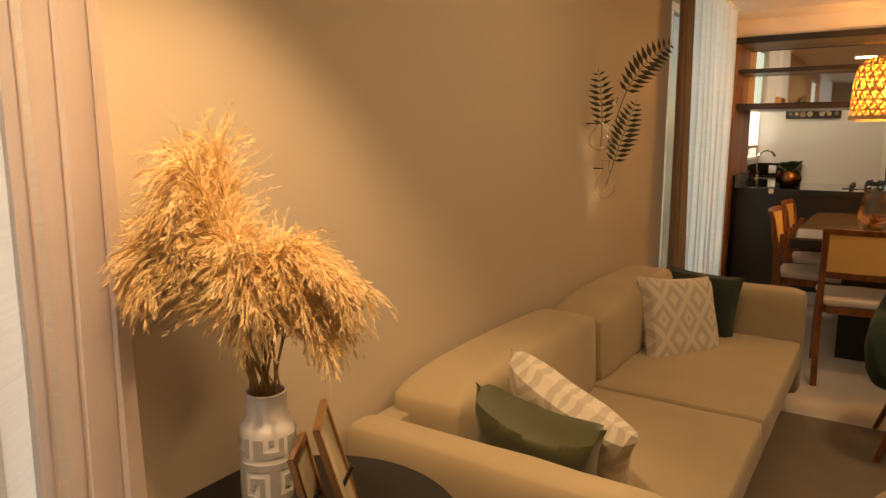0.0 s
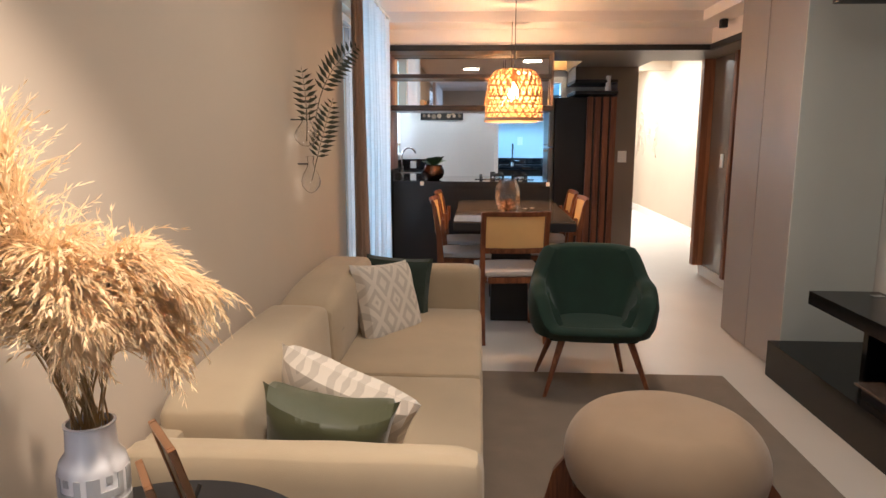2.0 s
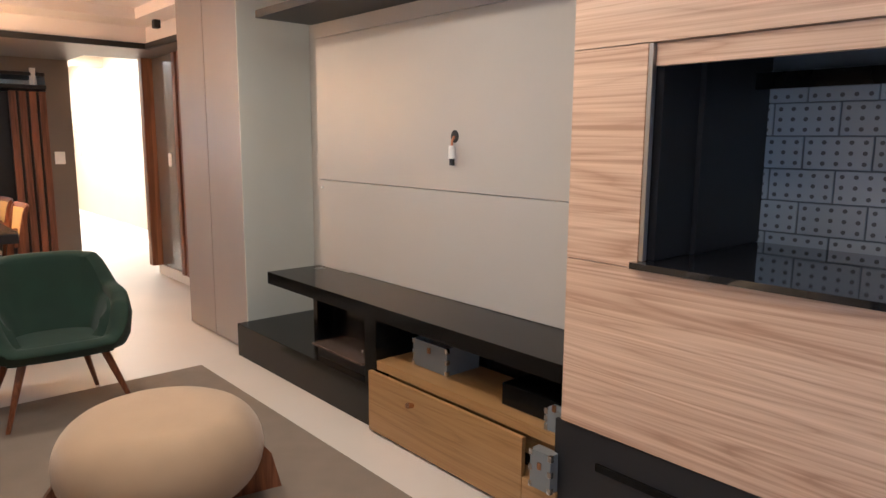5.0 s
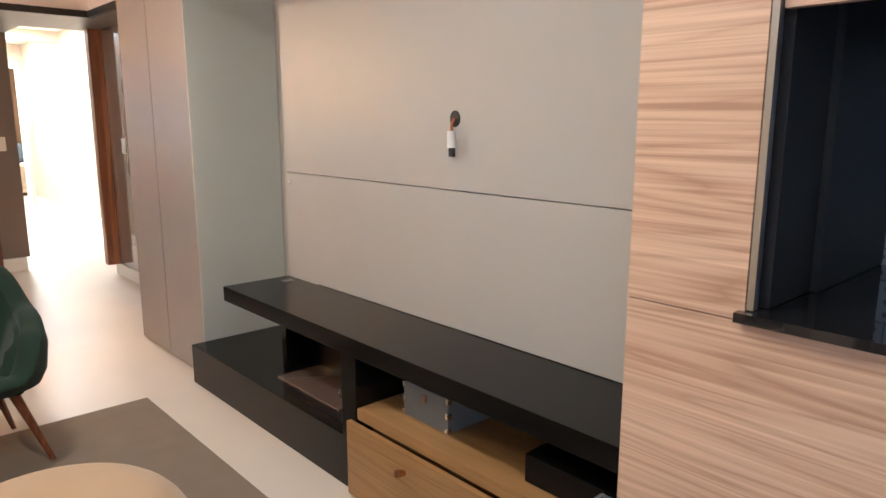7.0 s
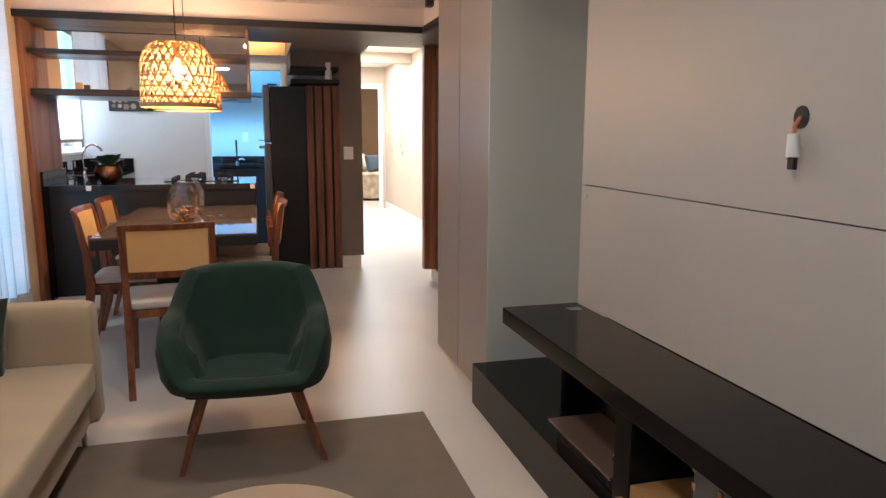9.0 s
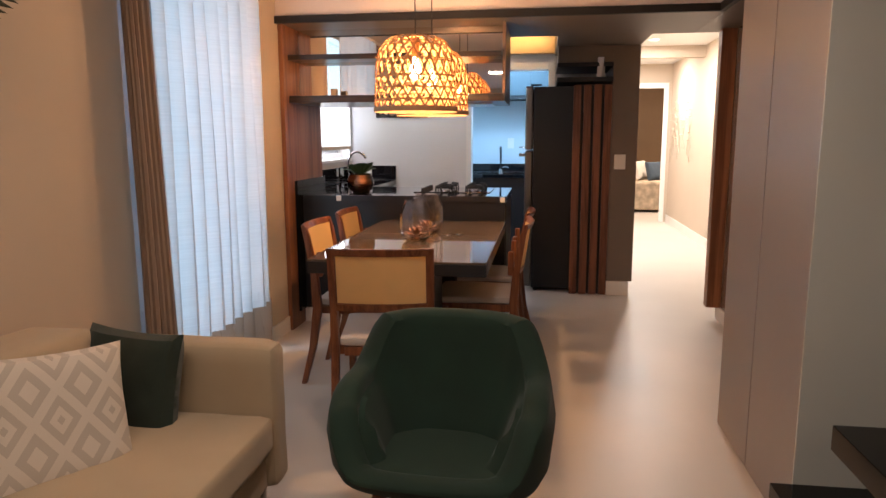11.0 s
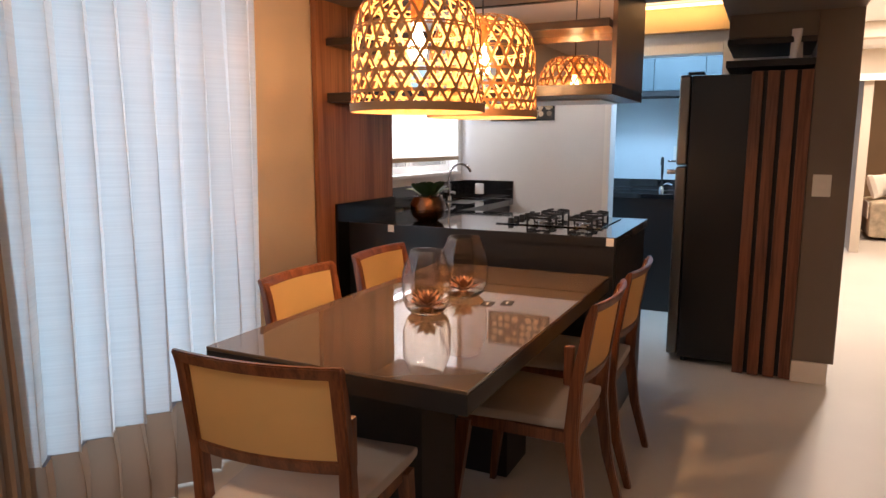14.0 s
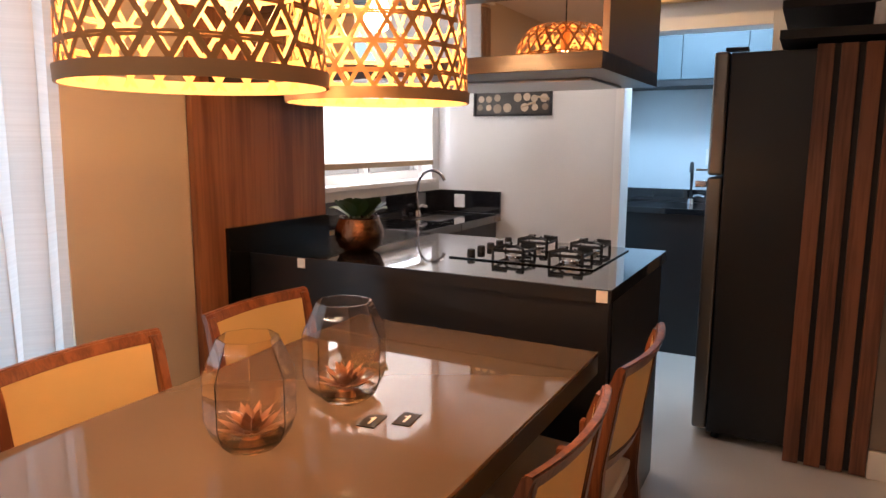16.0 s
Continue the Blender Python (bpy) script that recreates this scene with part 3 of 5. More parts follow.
def soft_box(x0, y0, z0, x1, y1, z1, r, crown=0.012, seed=1, n=14, push=0.0):
    """An upholstered block: rounded edges, a crowned top and slight waviness."""
    bm = box(bmesh.new(), x0, y0, z0, x1, y1, z1)
    bmesh.ops.subdivide_edges(bm, edges=bm.edges[:], cuts=n, use_grid_fill=True)
    c = Vector(((x0 + x1) / 2, (y0 + y1) / 2, (z0 + z1) / 2))
    h = Vector(((x1 - x0) / 2, (y1 - y0) / 2, (z1 - z0) / 2))
    for v in bm.verts:
        d = v.co - c
        q = Vector([max(-h[k] + r, min(h[k] - r, d[k])) for k in range(3)])
        off = d - q
        if off.length > 1e-6:
            off = off.normalized() * r
        out = q + off
        u = [out[k] / h[k] for k in range(3)]
        out.z += crown * (1 - u[0] ** 2) * (1 - u[1] ** 2) * (1 if u[2] > 0 else 0.1)
        out.x += push * (1 - u[1] ** 2) * (1 - u[2] ** 2) * (1 if u[0] > 0 else 0)
        wv = 0.003 * noise.noise((v.co + Vector((seed * 3.1, 0, 0))) * 7)
        v.co = c + out + Vector((wv, wv, wv))
    return bm


def sofa():
    s = thing("sofa", (0.30, 0, 0.0), "beige two-seat fabric sofa against the sand-coloured wall", "sofa")
    part("base", soft_box(0.02, 2.93, 0.11, 0.80, 5.20, 0.262, 0.02, 0.0), M_SOFA, s)
    for k, (y0, y1) in enumerate(((2.985, 4.045), (4.055, 5.115))):
        part("seat_cushion", soft_box(0.10, y0, 0.262, 0.845, y1, 0.398, 0.035, 0.012, k), M_SOFA, s)
        bm = soft_box(0.02, y0 + (0.03 if k else 0.065), 0.38, 0.26, y1 - 0.005, 0.690, 0.042, 0.012, k + 4, push=0.015)
        for v in bm.verts:
            v.co.x -= 0.05 * (v.co.z - 0.42)
            v.co.z -= (0.012 if v.co.y > y0 + 0.5 else 0.05) * abs((v.co.y - (y0 + y1) / 2) / 0.53) ** 3 * (v.co.z > 0.54)
        part("back_cushion", bm, M_SOFA, s)
    for y0, y1 in ((2.86, 2.985), (5.12, 5.25)):
        part("arm", soft_box(0.0, y0, 0.11, 0.838, y1, 0.620, 0.042, 0.004, 9), M_SOFA, s)
    part("back_frame", soft_box(0.0, 2.99, 0.11, 0.09, 5.115, 0.60, 0.02, 0.0), M_SOFA, s)
    for x in (0.06, 0.76):
        for y in (2.92, 5.18):
            part("leg", rod(bmesh.new(), (x, y, 0.011 if x > 0.4 and y < 5.18 else 0.0), (x, y, 0.12), 0.010, 0.014), M_STEEL, s, "slim steel leg")


sofa()


def cushion(w, h, t, material, m, label, seed, pinch=0.07, dent=0.0):
    ob = solo("cushion", puff(bmesh.new(), w, h, t, seed=seed, pinch=pinch, dent=dent), material, label, "cushion", "cushions on the sofa")
    ob.matrix_basis = m
    return ob


cushion(0.38, 0.36, 0.12, M_GREENC, pose(0.69, 5.03, 0.510, -12, 1, -12), "dark green velvet cushion leaning on the far sofa arm", 1)
cushion(0.42, 0.40, 0.12, M_DIAMOND, pose(0.685, 4.675, 0.528, -20, 5, 57), "cream cushion with grey diamonds in front of the dark green one", 2)
cushion(0.42, 0.40, 0.13, M_DIAMOND, pose(0.735, 3.31, 0.525, 26, 20, -10), "cream cushion with grey diamonds leaning toward the near sofa arm", 3, pinch=0.09)
cushion(0.345, 0.33, 0.15, M_OLIVE, pose(0.735, 3.115, 0.550, 20, 9, 4), "olive green satin cushion slumped against the near sofa arm", 4, pinch=0.10, dent=0.035)

# ---- ottoman ----
ott = thing("ottoman", (1.768, 3.70, 0.011), "round beige fabric ottoman on crossed wooden fins standing on the rug", "ottoman")
prof = [(0, 0.088), (0.15, 0.088)] + [(0.205 + 0.135 * math.cos(a), 0.235 + 0.147 * math.sin(a)) for a in np.linspace(-1.5, 1.45, 16)] + [(0.15, 0.388), (0.08, 0.391), (0, 0.392)]
part("cushion", lathe(bmesh.new(), prof, 56), M_OTTO, ott)
for k in range(4):
    bm = bmesh.new()
    prism = [(0.06, 0.0), (0.41, 0.0), (0.375, 0.14), (0.33, 0.20), (0.30, 0.088), (0.06, 0.087)]
    a = radians(-10 + 90 * k)
    sides = []
    for t in (-0.016, 0.016):
        sides.append([bm.verts.new((r * math.cos(a) - t * math.sin(a), r * math.sin(a) + t * math.cos(a), z)) for r, z in prism])
    bm.faces.new(sides[0]), bm.faces.new(sides[1][::-1])
    for i in range(len(prism)):
        j = (i + 1) % len(prism)
        bm.faces.new((sides[0][i], sides[0][j], sides[1][j], sides[1][i]))
    part("leg", bm, M_CHAIRW, ott, "walnut fin leg")


# ---- green armchair ----
def armchair():
    ac = thing("armchair", (1.724, 5.02, 0.0), "dark green velvet tub armchair on splayed walnut legs", "armchair", turn=-3)
    RX, RY = 0.335, 0.285
    bm = bmesh.new()
    n, rings = 56, []
    smooth = lambda e0, e1, x: (lambda q: q * q * (3 - 2 * q))(max(0, min(1, (x - e0) / (e1 - e0))))
    for i in range(n):
        ph = radians(-180 + 360 * i / n)
        a = abs(math.degrees(ph))
        top = 0.745 - 0.150 * smooth(48, 84, a) - 0.05 * smooth(90, 118, a) - 0.150 * smooth(116, 152, a) - 0.010 * (min(a, 40) / 40) ** 2
        sx, cy = math.sin(ph), math.cos(ph)
        e = 0.62
        px, py = math.copysign(abs(sx) ** e, sx), math.copysign(abs(cy) ** e, cy)
        ring = []
        lo = 0.305
        th = 0.080
        outer = [(0.80, lo), (0.90, lo + 0.015), (0.965, lo + 0.06), (1.0, lo + 0.16)]
        sec = [(k, z) for k, z in outer if z < top - 0.03] + [(1.0 - 0.11 * max(0, top - 0.5) / 0.235, top - 0.03)]
        for k, z in sec:
            ring.append((px * RX * k, py * RY * k, z))
        kt = sec[-1][0]
        for b in np.linspace(0.4, math.pi - 0.3, 6):
            off = (1 - math.cos(b)) / 2 * th
            ring.append((px * (RX * kt - off), py * (RY * kt - off), top - 0.03 + 0.03 * math.sin(b)))
        for z, extra in ((top - 0.05, 0.0), (0.52, 0.018), (0.45, 0.045), (0.36, 0.075)):
            zz = min(z, top - 0.04)
            ring.append((px * (RX * kt - th - extra), py * (RY * kt - th - extra), zz))
        while len(ring) < 15:
            ring.insert(3, tuple((ring[2][k] + ring[3][k]) / 2 for k in range(3)))
        rings.append([bm.verts.new(p) for p in ring])
    for a, b in zip(rings, rings[1:] + rings[:1]):
        for j in range(len(a) - 1):
            bm.faces.new((a[j], b[j], b[j + 1], a[j + 1]))
    part("shell", bm, M_GREENV, ac)
    part("seat_cushion", soft_box(-0.235, -0.215, 0.300, 0.235, 0.205, 0.366, 0.034, 0.004, 3), M_GREENV, ac)
    part("underframe", soft_box(-0.225, -0.20, 0.292, 0.225, 0.20, 0.335, 0.02, 0.0, 3), M_GREENV, ac)
    part("tuft_seam", B(-0.035, 0.197, 0.545, 0.035, 0.207, 0.549, bevel=0.002), M_GREENC, ac)
    for x, y in ((-0.245, -0.225), (0.295, -0.195), (-0.275, 0.185), (0.215, 0.24)):
        part("leg", rod(bmesh.new(), (x, y, 0.0), (x * 0.62, y * 0.62, 0.31), 0.010, 0.020), M_CHAIRW, ac, "tapered walnut leg")


armchair()

# ---- media wall ----
tv = thing("tv_unit", (0, 0, 0), "black lacquered low media unit under the grey wall panel", "media unit")
part("base", B(2.75, 3.83, 0.0, 3.296, 5.246, 0.20, bevel=0.003), M_BLACK, tv)
part("rear_base", B(2.80, 2.737, 0.0, 3.296, 3.828, 0.19, bevel=0.003), M_BLACK, tv)
part("top_shelf", B(2.735, 2.737, 0.522, 3.066, 4.80, 0.588, bevel=0.003), M_BLACK, tv)
part("divider", B(2.745, 3.80, 0.202, 3.06, 3.888, 0.520, bevel=0.002), M_BLACK, tv)
part("back_panel", B(3.062, 2.737, 0.202, 3.296, 4.78, 0.520), M_BLACK, tv)
part("side_panel", B(2.96, 4.66, 0.202, 3.06, 4.70, 0.520), M_BLACK, tv)
part("right_block", B(2.805, 2.737, 0.3365, 3.06, 3.08, 0.42, bevel=0.002), M_BLACK, tv)
part("cable_grommet", B(2.98, 4.68, 0.5885, 3.03, 4.72, 0.590), M_STEEL, tv)
ch = thing("drawer_chest", (0, 0, 0), "amber wood veneer drawer box tucked under the black media shelf", "drawer unit")
part("drawer_front", B(2.715, 2.895, 0.015, 2.735, 3.818, 0.290, bevel=0.002), M_DRAWER, ch)
part("drawer_front", B(2.715, 2.742, 0.015, 2.735, 2.892, 0.148, bevel=0.002), M_DRAWER, ch)
part("carcass", B(2.737, 2.742, 0.0, 2.797, 3.825, 0.147), M_DRAWER, ch)
part("carcass_back", B(2.80, 2.742, 0.1915, 3.05, 3.78, 0.290), M_DRAWER, ch)
part("upper_box", B(2.745, 2.742, 0.2925, 3.05, 3.795, 0.335, bevel=0.003), M_DRAWER, ch)
part("knob", rod(bmesh.new(), (2.714, 3.50, 0.222), (2.685, 3.50, 0.230), 0.010, 0.013), M_BRASS, ch, "small copper knob")


def trunk_box(name, x0, y0, z0, x1, y1, z1, label):
    b = thing(name, (0, 0, 0), label, "box")
    part("body", B(x0, y0, z0, x1, y1, z1, bevel=0.003), M_GREYBOX, b)
    for y in (y0, y1):
        for zz in (z0, z1 - 0.022, (z0 + z1) / 2 - 0.01):
            part("corner", B(x0 - 0.003, y - 0.004 if y == y0 else y - 0.012, zz, x0 + 0.012, y + 0.012 if y == y0 else y + 0.004, zz + 0.022, bevel=0.002), M_CHROME, b, "chrome corner")
    part("clasp", B(x0 - 0.008, (y0 + y1) / 2 - 0.008, z0 + 0.075, x0 - 0.0005, (y0 + y1) / 2 + 0.008, z0 + 0.10, bevel=0.002), M_BRASS, b, "copper clasp")


trunk_box("decorative_box", 2.84, 3.43, 0.3355, 3.03, 3.652, 0.455, "dark grey decorative box with chrome corners on the wooden drawer box")
trunk_box("decorative_box", 2.69, 2.745, 0.1485, 2.7365, 2.835, 0.285, "small grey box with chrome corners on the low wooden ledge")
trunk_box("decorative_box", 2.752, 2.745, 0.3365, 2.80, 2.825, 0.415, "small grey box with chrome corners beside the black block")
tr = thing("tray", (0, 0, 0), "smoked tray with a metal ring handle on the black media base", "tray")
part("plate", B(2.77, 3.95, 0.262, 2.98, 4.40, 0.272, bevel=0.002), M_BRONZE, tr)
part("box", B(2.80, 3.96, 0.201, 2.98, 4.39, 0.2615, bevel=0.002), M_BLACKM, tr)
part("ring", tube(bmesh.new(), [(2.84 + 0.02 * math.cos(a), 4.02, 0.295 + 0.02 * math.sin(a)) for a in np.linspace(0, 6.2, 16)], 0.003), M_CHROME, tr)

wall("wall_panel_lower", 3.07, 2.737, 0.590, 3.298, 4.80, 1.081, M_GREY)
wall("wall_panel_upper", 3.07, 2.737, 1.085, 3.298, 4.80, 1.852, M_GREY)
wall("wall_panel_top", 3.07, 2.737, 1.856, 3.298, 4.80, CEIL, M_GREY)
solo("wall_shelf", B(2.735, 2.737, 1.93, 3.068, 4.835, 1.97, bevel=0.002), M_BLACKM, "dark wall shelf high above the media unit", "shelf")
wall("green_panel", 2.822, 5.252, 0.0, 3.298, 5.262, CEIL, M_GREEN_LAC)
sk = thing("tv_cable_outlet", (3.07, 3.646, 1.325), "round cable hole with white plug in the grey panel", "cable outlet")
bm = bmesh.new()
rod(bm, (-0.003, 0, 0), (0.0, 0, 0), 0.024, seg=24)
for v in bm.verts:
    v.co.z *= 1.15
part("hole", bm, M_BLACKM, sk)
part("cable", tube(bmesh.new(), [(-0.004, 0, 0.0), (-0.022, -0.004, -0.02), (-0.030, -0.012, -0.045)], 0.005), M_COPPERW, sk)
part("plug", rod(bmesh.new(), (-0.031, -0.012, -0.04), (-0.032, -0.016, -0.095), 0.013, 0.016), M_PLASTIC, sk, "white plug")
part("plug_pins", B(-0.04, -0.028, -0.125, -0.026, -0.008, -0.096, bevel=0.002), M_BLACKM, sk)
solo("panel_pin", rod(bmesh.new(), (3.058, 4.75, 1.04), (3.0695, 4.75, 1.04), 0.006), M_PLASTIC, "tiny white pin on the grey media panel", "pin")

col = thing("tall_cupboard", (0, 0, 0), "tall pinkish grey cupboard with two flat doors beside the media unit", "cupboard")
part("body", B(2.845, 5.264, 0.0, 3.298, 6.175, CEIL - 0.001), M_GREYP, col)
for y0, y1 in ((5.264, 5.738), (5.746, 6.175)):
    part("door", B(2.822, y0, 0.01, 2.843, y1, CEIL - 0.002, bevel=0.002), M_GREYP, col)
solo("ceiling_sensor", B(2.93, 6.9, 2.135, 2.98, 6.96, 2.199, bevel=0.006), M_BLACKM, "small dark sensor under the lowered ceiling border", "sensor")

# panelling and barbecue niche
wall("wood_lower", 2.72, -1.4, 0.412, 2.76, 2.732, 0.948, M_WOODWALL)
wall("wood_upper", 2.72, -1.4, 1.578, 2.76, 2.732, CEIL, M_WOODWALL)
wall("wood_mid", 2.72, 2.480, 0.951, 2.76, 2.732, 1.575, M_WOODWALL)
wall("wood_end", 2.72, -1.4, 0.951, 2.76, 1.20, 1.575, M_WOODWALL)
wall("wood_lintel", 2.735, 1.202, 1.515, 2.76, 2.463, 1.575, M_WOODWALL)
wall("niche_strip", 2.722, 2.465, 0.972, 2.742, 2.478, 1.575, M_STEEL)
wall("niche_sill", 2.695, 1.18, 0.951, 3.39, 2.490, 0.970, M_GRANITE)
wall("niche_left", 2.762, 2.452, 0.972, 2.96, 2.478, 1.62, M_BLACKM)
wall("niche_block", 2.962, 2.437, 0.972, 3.40, 2.638, 1.62, M_BLACKM)
wall("niche_top", 2.762, 1.19, 1.56, 2.90, 2.499, 1.574, M_BLACKM)
wall("niche_ceiling", 2.762, 1.19, 1.622, 3.46, 2.638, 1.64, M_BLACKM)
wall("niche_right", 2.762, 1.17, 0.972, 3.40, 1.188, 1.62, M_BLACKM)
wall("niche_rail", 3.28, 1.19, 1.478, 3.31, 2.436, 1.530, M_BLACK)
nw = wall("niche_back", 3.40, 1.19, 0.90, 3.42, 2.638, 1.62, M_TILEJ)
lc = thing("low_cabinet", (0, 0, 0), "black low cabinet with grooved pulls below the wooden panelling", "cabinet")
part("body", B(2.745, -1.4, 0.0, 3.296, 2.732, 0.408), M_BLACKM, lc)
for y0, y1 in ((0.9, 1.83), (1.836, 2.762)):
    part("door", B(2.728, y0, 0.01, 2.743, y1, 0.405, bevel=0.002), M_BLACKM, lc)
    part("handle", B(2.716, y0 + 0.05, 0.285, 2.727, y1 - 0.17, 0.312, bevel=0.004), M_BLACK, lc)


# ---- side table with the pampas vase ----
st = thing("side_table", (0.57, 2.46, 0.0), "round matt black side table between the drape and the sofa", "side table")
part("top", lathe(bmesh.new(), [(0, 0.595), (0.30, 0.595), (0.308, 0.600), (0.308, 0.614), (0.302, 0.62), (0, 0.62)], 56), M_BLACKM, st)
part("column", rod(bmesh.new(), (0, 0, 0.02), (0, 0, 0.594), 0.022), M_BLACKM, st)
part("foot", lathe(bmesh.new(), [(0, 0), (0.17, 0), (0.17, 0.012), (0.03, 0.02), (0, 0.02)], 40), M_BLACKM, st)

VX, VY = 0.533, 2.417
vs = thing("vase", (VX, VY, 0.6205), "white ceramic vase with raised grey key pattern on the table", "vase")
part("body", lathe(bmesh.new(), [(0, 0), (0.046, 0), (0.050, 0.008), (0.050, 0.208), (0.047, 0.222), (0.037, 0.236), (0.0355, 0.274), (0.0375, 0.279), (0.033, 0.280), (0.032, 0.272), (0.032, 0.24), (0.042, 0.21), (0.042, 0.02), (0, 0.015)], 40), M_CERAMIC, vs)


def key_relief(parent):
    """Greek key strokes bent round the vase, on a small grid."""
    cells = ["1111101", "1000101", "1010101", "1011101", "1000001", "1111111", "0000000"]
    bm = bmesh.new()
    cols, rows, r = 35, 17, 0.0515
    for i in range(cols):
        for j in range(rows):
            on = cells[j % 7][(i + 3 * (j // 7)) % 7] == "1"
            if not on:
                continue
            a0, a1 = 2 * math.pi * i / cols, 2 * math.pi * (i + 1.02) / cols
            z0, z1 = 0.008 + j * 0.0117, 0.008 + (j + 1.0) * 0.0117
            q = []
            for rr in (0.0495, r):
                q.append([bm.verts.new((rr * math.cos(a), rr * math.sin(a), z)) for a, z in ((a0, z0), (a1, z0), (a1, z1), (a0, z1))])
            bm.faces.new(q[1])
            for k in range(4):
                l = (k + 1) % 4
                bm.faces.new((q[0][k], q[0][l], q[1][l], q[1][k]))
    return part("key_pattern", bm, M_KEY, parent, "raised grey key pattern")


key_relief(vs)


def pampas():
    rng = random.Random(11)
    right, fwd = Vector((0.836, 0.549, 0)), Vector((-0.549, 0.836, 0))
    top = Vector((VX, VY, 0.895))
    pl = thing("pampas_bouquet", (0, 0, 0), "bouquet of dry golden pampas grass in the white key-pattern vase", "dried flowers")
    heads = []
    for k in range(17):
        a = rng.uniform(0, 1)
        q = rng.uniform(0, 1)
        heads.append((-0.22 + 0.12 * q, 0.235 + 0.17 * a * (0.7 + 0.3 * q), rng.uniform(-0.06, 0.08), rng.uniform(-0.03, 0.03), 0.10))
    for k in range(15):
        heads.append((rng.uniform(-0.06, 0.14), rng.uniform(0.12, 0.27), rng.uniform(-0.09, 0.10), rng.uniform(0.02, 0.06), 0.09))
    for k, (r, up, d, lean, reach) in enumerate(heads):
        base = top + Vector((rng.uniform(-0.018, 0.018), rng.uniform(-0.018, 0.018), -0.12))
        mouth = top + Vector((rng.uniform(-0.02, 0.02), rng.uniform(-0.02, 0.02), 0))
        r *= 0.80
        crest = top + right * r * (0.92 if r < -0.06 else 0.75) + fwd * d * 0.8 + Vector((0, 0, up))
        tip = crest + right * (r * (0.12 if r < -0.06 else 0.5) + lean * 0.9) + fwd * d * 0.35 + Vector((0, 0, -rng.uniform(0.02, 0.07)))
        ctrl = mouth + (crest - mouth) * 0.5 + Vector((0, 0, 0.06))
        pts = []
        for i in range(25):
            u = i / 24
            if u < 0.55:
                w = u / 0.55
                p = mouth.lerp(ctrl, w).lerp(ctrl.lerp(crest, w), w)
            else:
                w = (u - 0.55) / 0.45
                mid = crest + (crest - ctrl) * 0.25
                p = crest.lerp(mid, w).lerp(mid.lerp(tip, w), w)
            pts.append(p)
        part("stem", tube(bmesh.new(), [base] + pts[:18:3], 0.0016, 5), M_STEM, pl)
        bm = bmesh.new()
        for s in range(200):
            u = 0.22 + 0.78 * rng.random() ** 0.8
            i = min(int(u * 24), 23)
            p = pts[i].lerp(pts[i + 1], u * 24 - i)
            tan = (pts[i + 1] - pts[i]).normalized()
            out = Vector((rng.gauss(0, 1), rng.gauss(0, 1), rng.gauss(0, 0.8)))
            out = (out - tan * out.dot(tan)).normalized()
            ln = reach * (0.50 + 0.80 * rng.random()) * (1.15 - 0.45 * u)
            q = p.copy()
            vel = (tan * 0.75 + out * 0.55 + right * (0.12 if r > -0.03 else -0.12)).normalized()
            ribbon = []
            segs = 5
            for j in range(segs + 1):
                ribbon.append(q.copy())
                q += vel * (ln / segs)
                vel = (vel + Vector((0, 0, -0.30))).normalized()
            side = Vector((rng.gauss(0, 1), rng.gauss(0, 1), rng.gauss(0, 1))).normalized()
            prev = None
            for j, c0 in enumerate(ribbon):
                wd = 0.0010 * (1 - 0.6 * j / segs)
                pair = (bm.verts.new(c0 - side * wd), bm.verts.new(c0 + side * wd))
                if prev:
                    bm.faces.new((prev[0], prev[1], pair[1], pair[0]))
                prev = pair
            for j in range(1, segs + 1):
                for _ in range(3):
                    c0 = ribbon[j].lerp(ribbon[j - 1], rng.random())
                    dirn = ((ribbon[j] - ribbon[j - 1]).normalized() + 0.26 * Vector((rng.gauss(0, 1), rng.gauss(0, 1), rng.gauss(0, 1)))).normalized()
                    w2 = dirn.cross(side).normalized() * 0.0011
                    bm.faces.new((bm.verts.new(c0), bm.verts.new(c0 + dirn * 0.006 + w2), bm.verts.new(c0 + dirn * 0.016), bm.verts.new(c0 + dirn * 0.006 - w2)))
        me = bpy.data.meshes.new("plume")
        bm.to_mesh(me)
        bm.free()
        me.materials.append(M_PAMPAS)
        ob = new("plume", me)
        ob.parent = pl


pampas()


def photo_frame(at, turn, w, h, lean, label):
    f = thing("photo_frame", at, label, "photo frame", "photo frames on the side table", turn)
    m = Matrix.Rotation(radians(-lean), 4, "X")
    for name, dims, material in (("frame_border", (-w / 2, -0.006, 0, -w / 2 + 0.012, 0.006, h), M_BRASS), ("frame_border", (w / 2 - 0.012, -0.006, 0, w / 2, 0.006, h), M_BRASS),
                                 ("frame_border", (-w / 2 + 0.0121, -0.006, 0, w / 2 - 0.0121, 0.006, 0.012), M_BRASS), ("frame_border", (-w / 2 + 0.0121, -0.006, h - 0.012, w / 2 - 0.0121, 0.006, h), M_BRASS),
                                 ("print", (-w / 2 + 0.0122, -0.001, 0.0122, w / 2 - 0.0122, 0.002, h - 0.0122), M_PRINT)):
        bm = B(*dims, bevel=0.0015 if material is M_BRASS else 0)
        bmesh.ops.transform(bm, matrix=m, verts=bm.verts)
        part(name, bm, material, f)
    bm = rod(bmesh.new(), (0, 0.012, h * 0.55), (0, 0.07, 0.003), 0.004)
    part("easel_leg", bm, M_BLACKM, f)


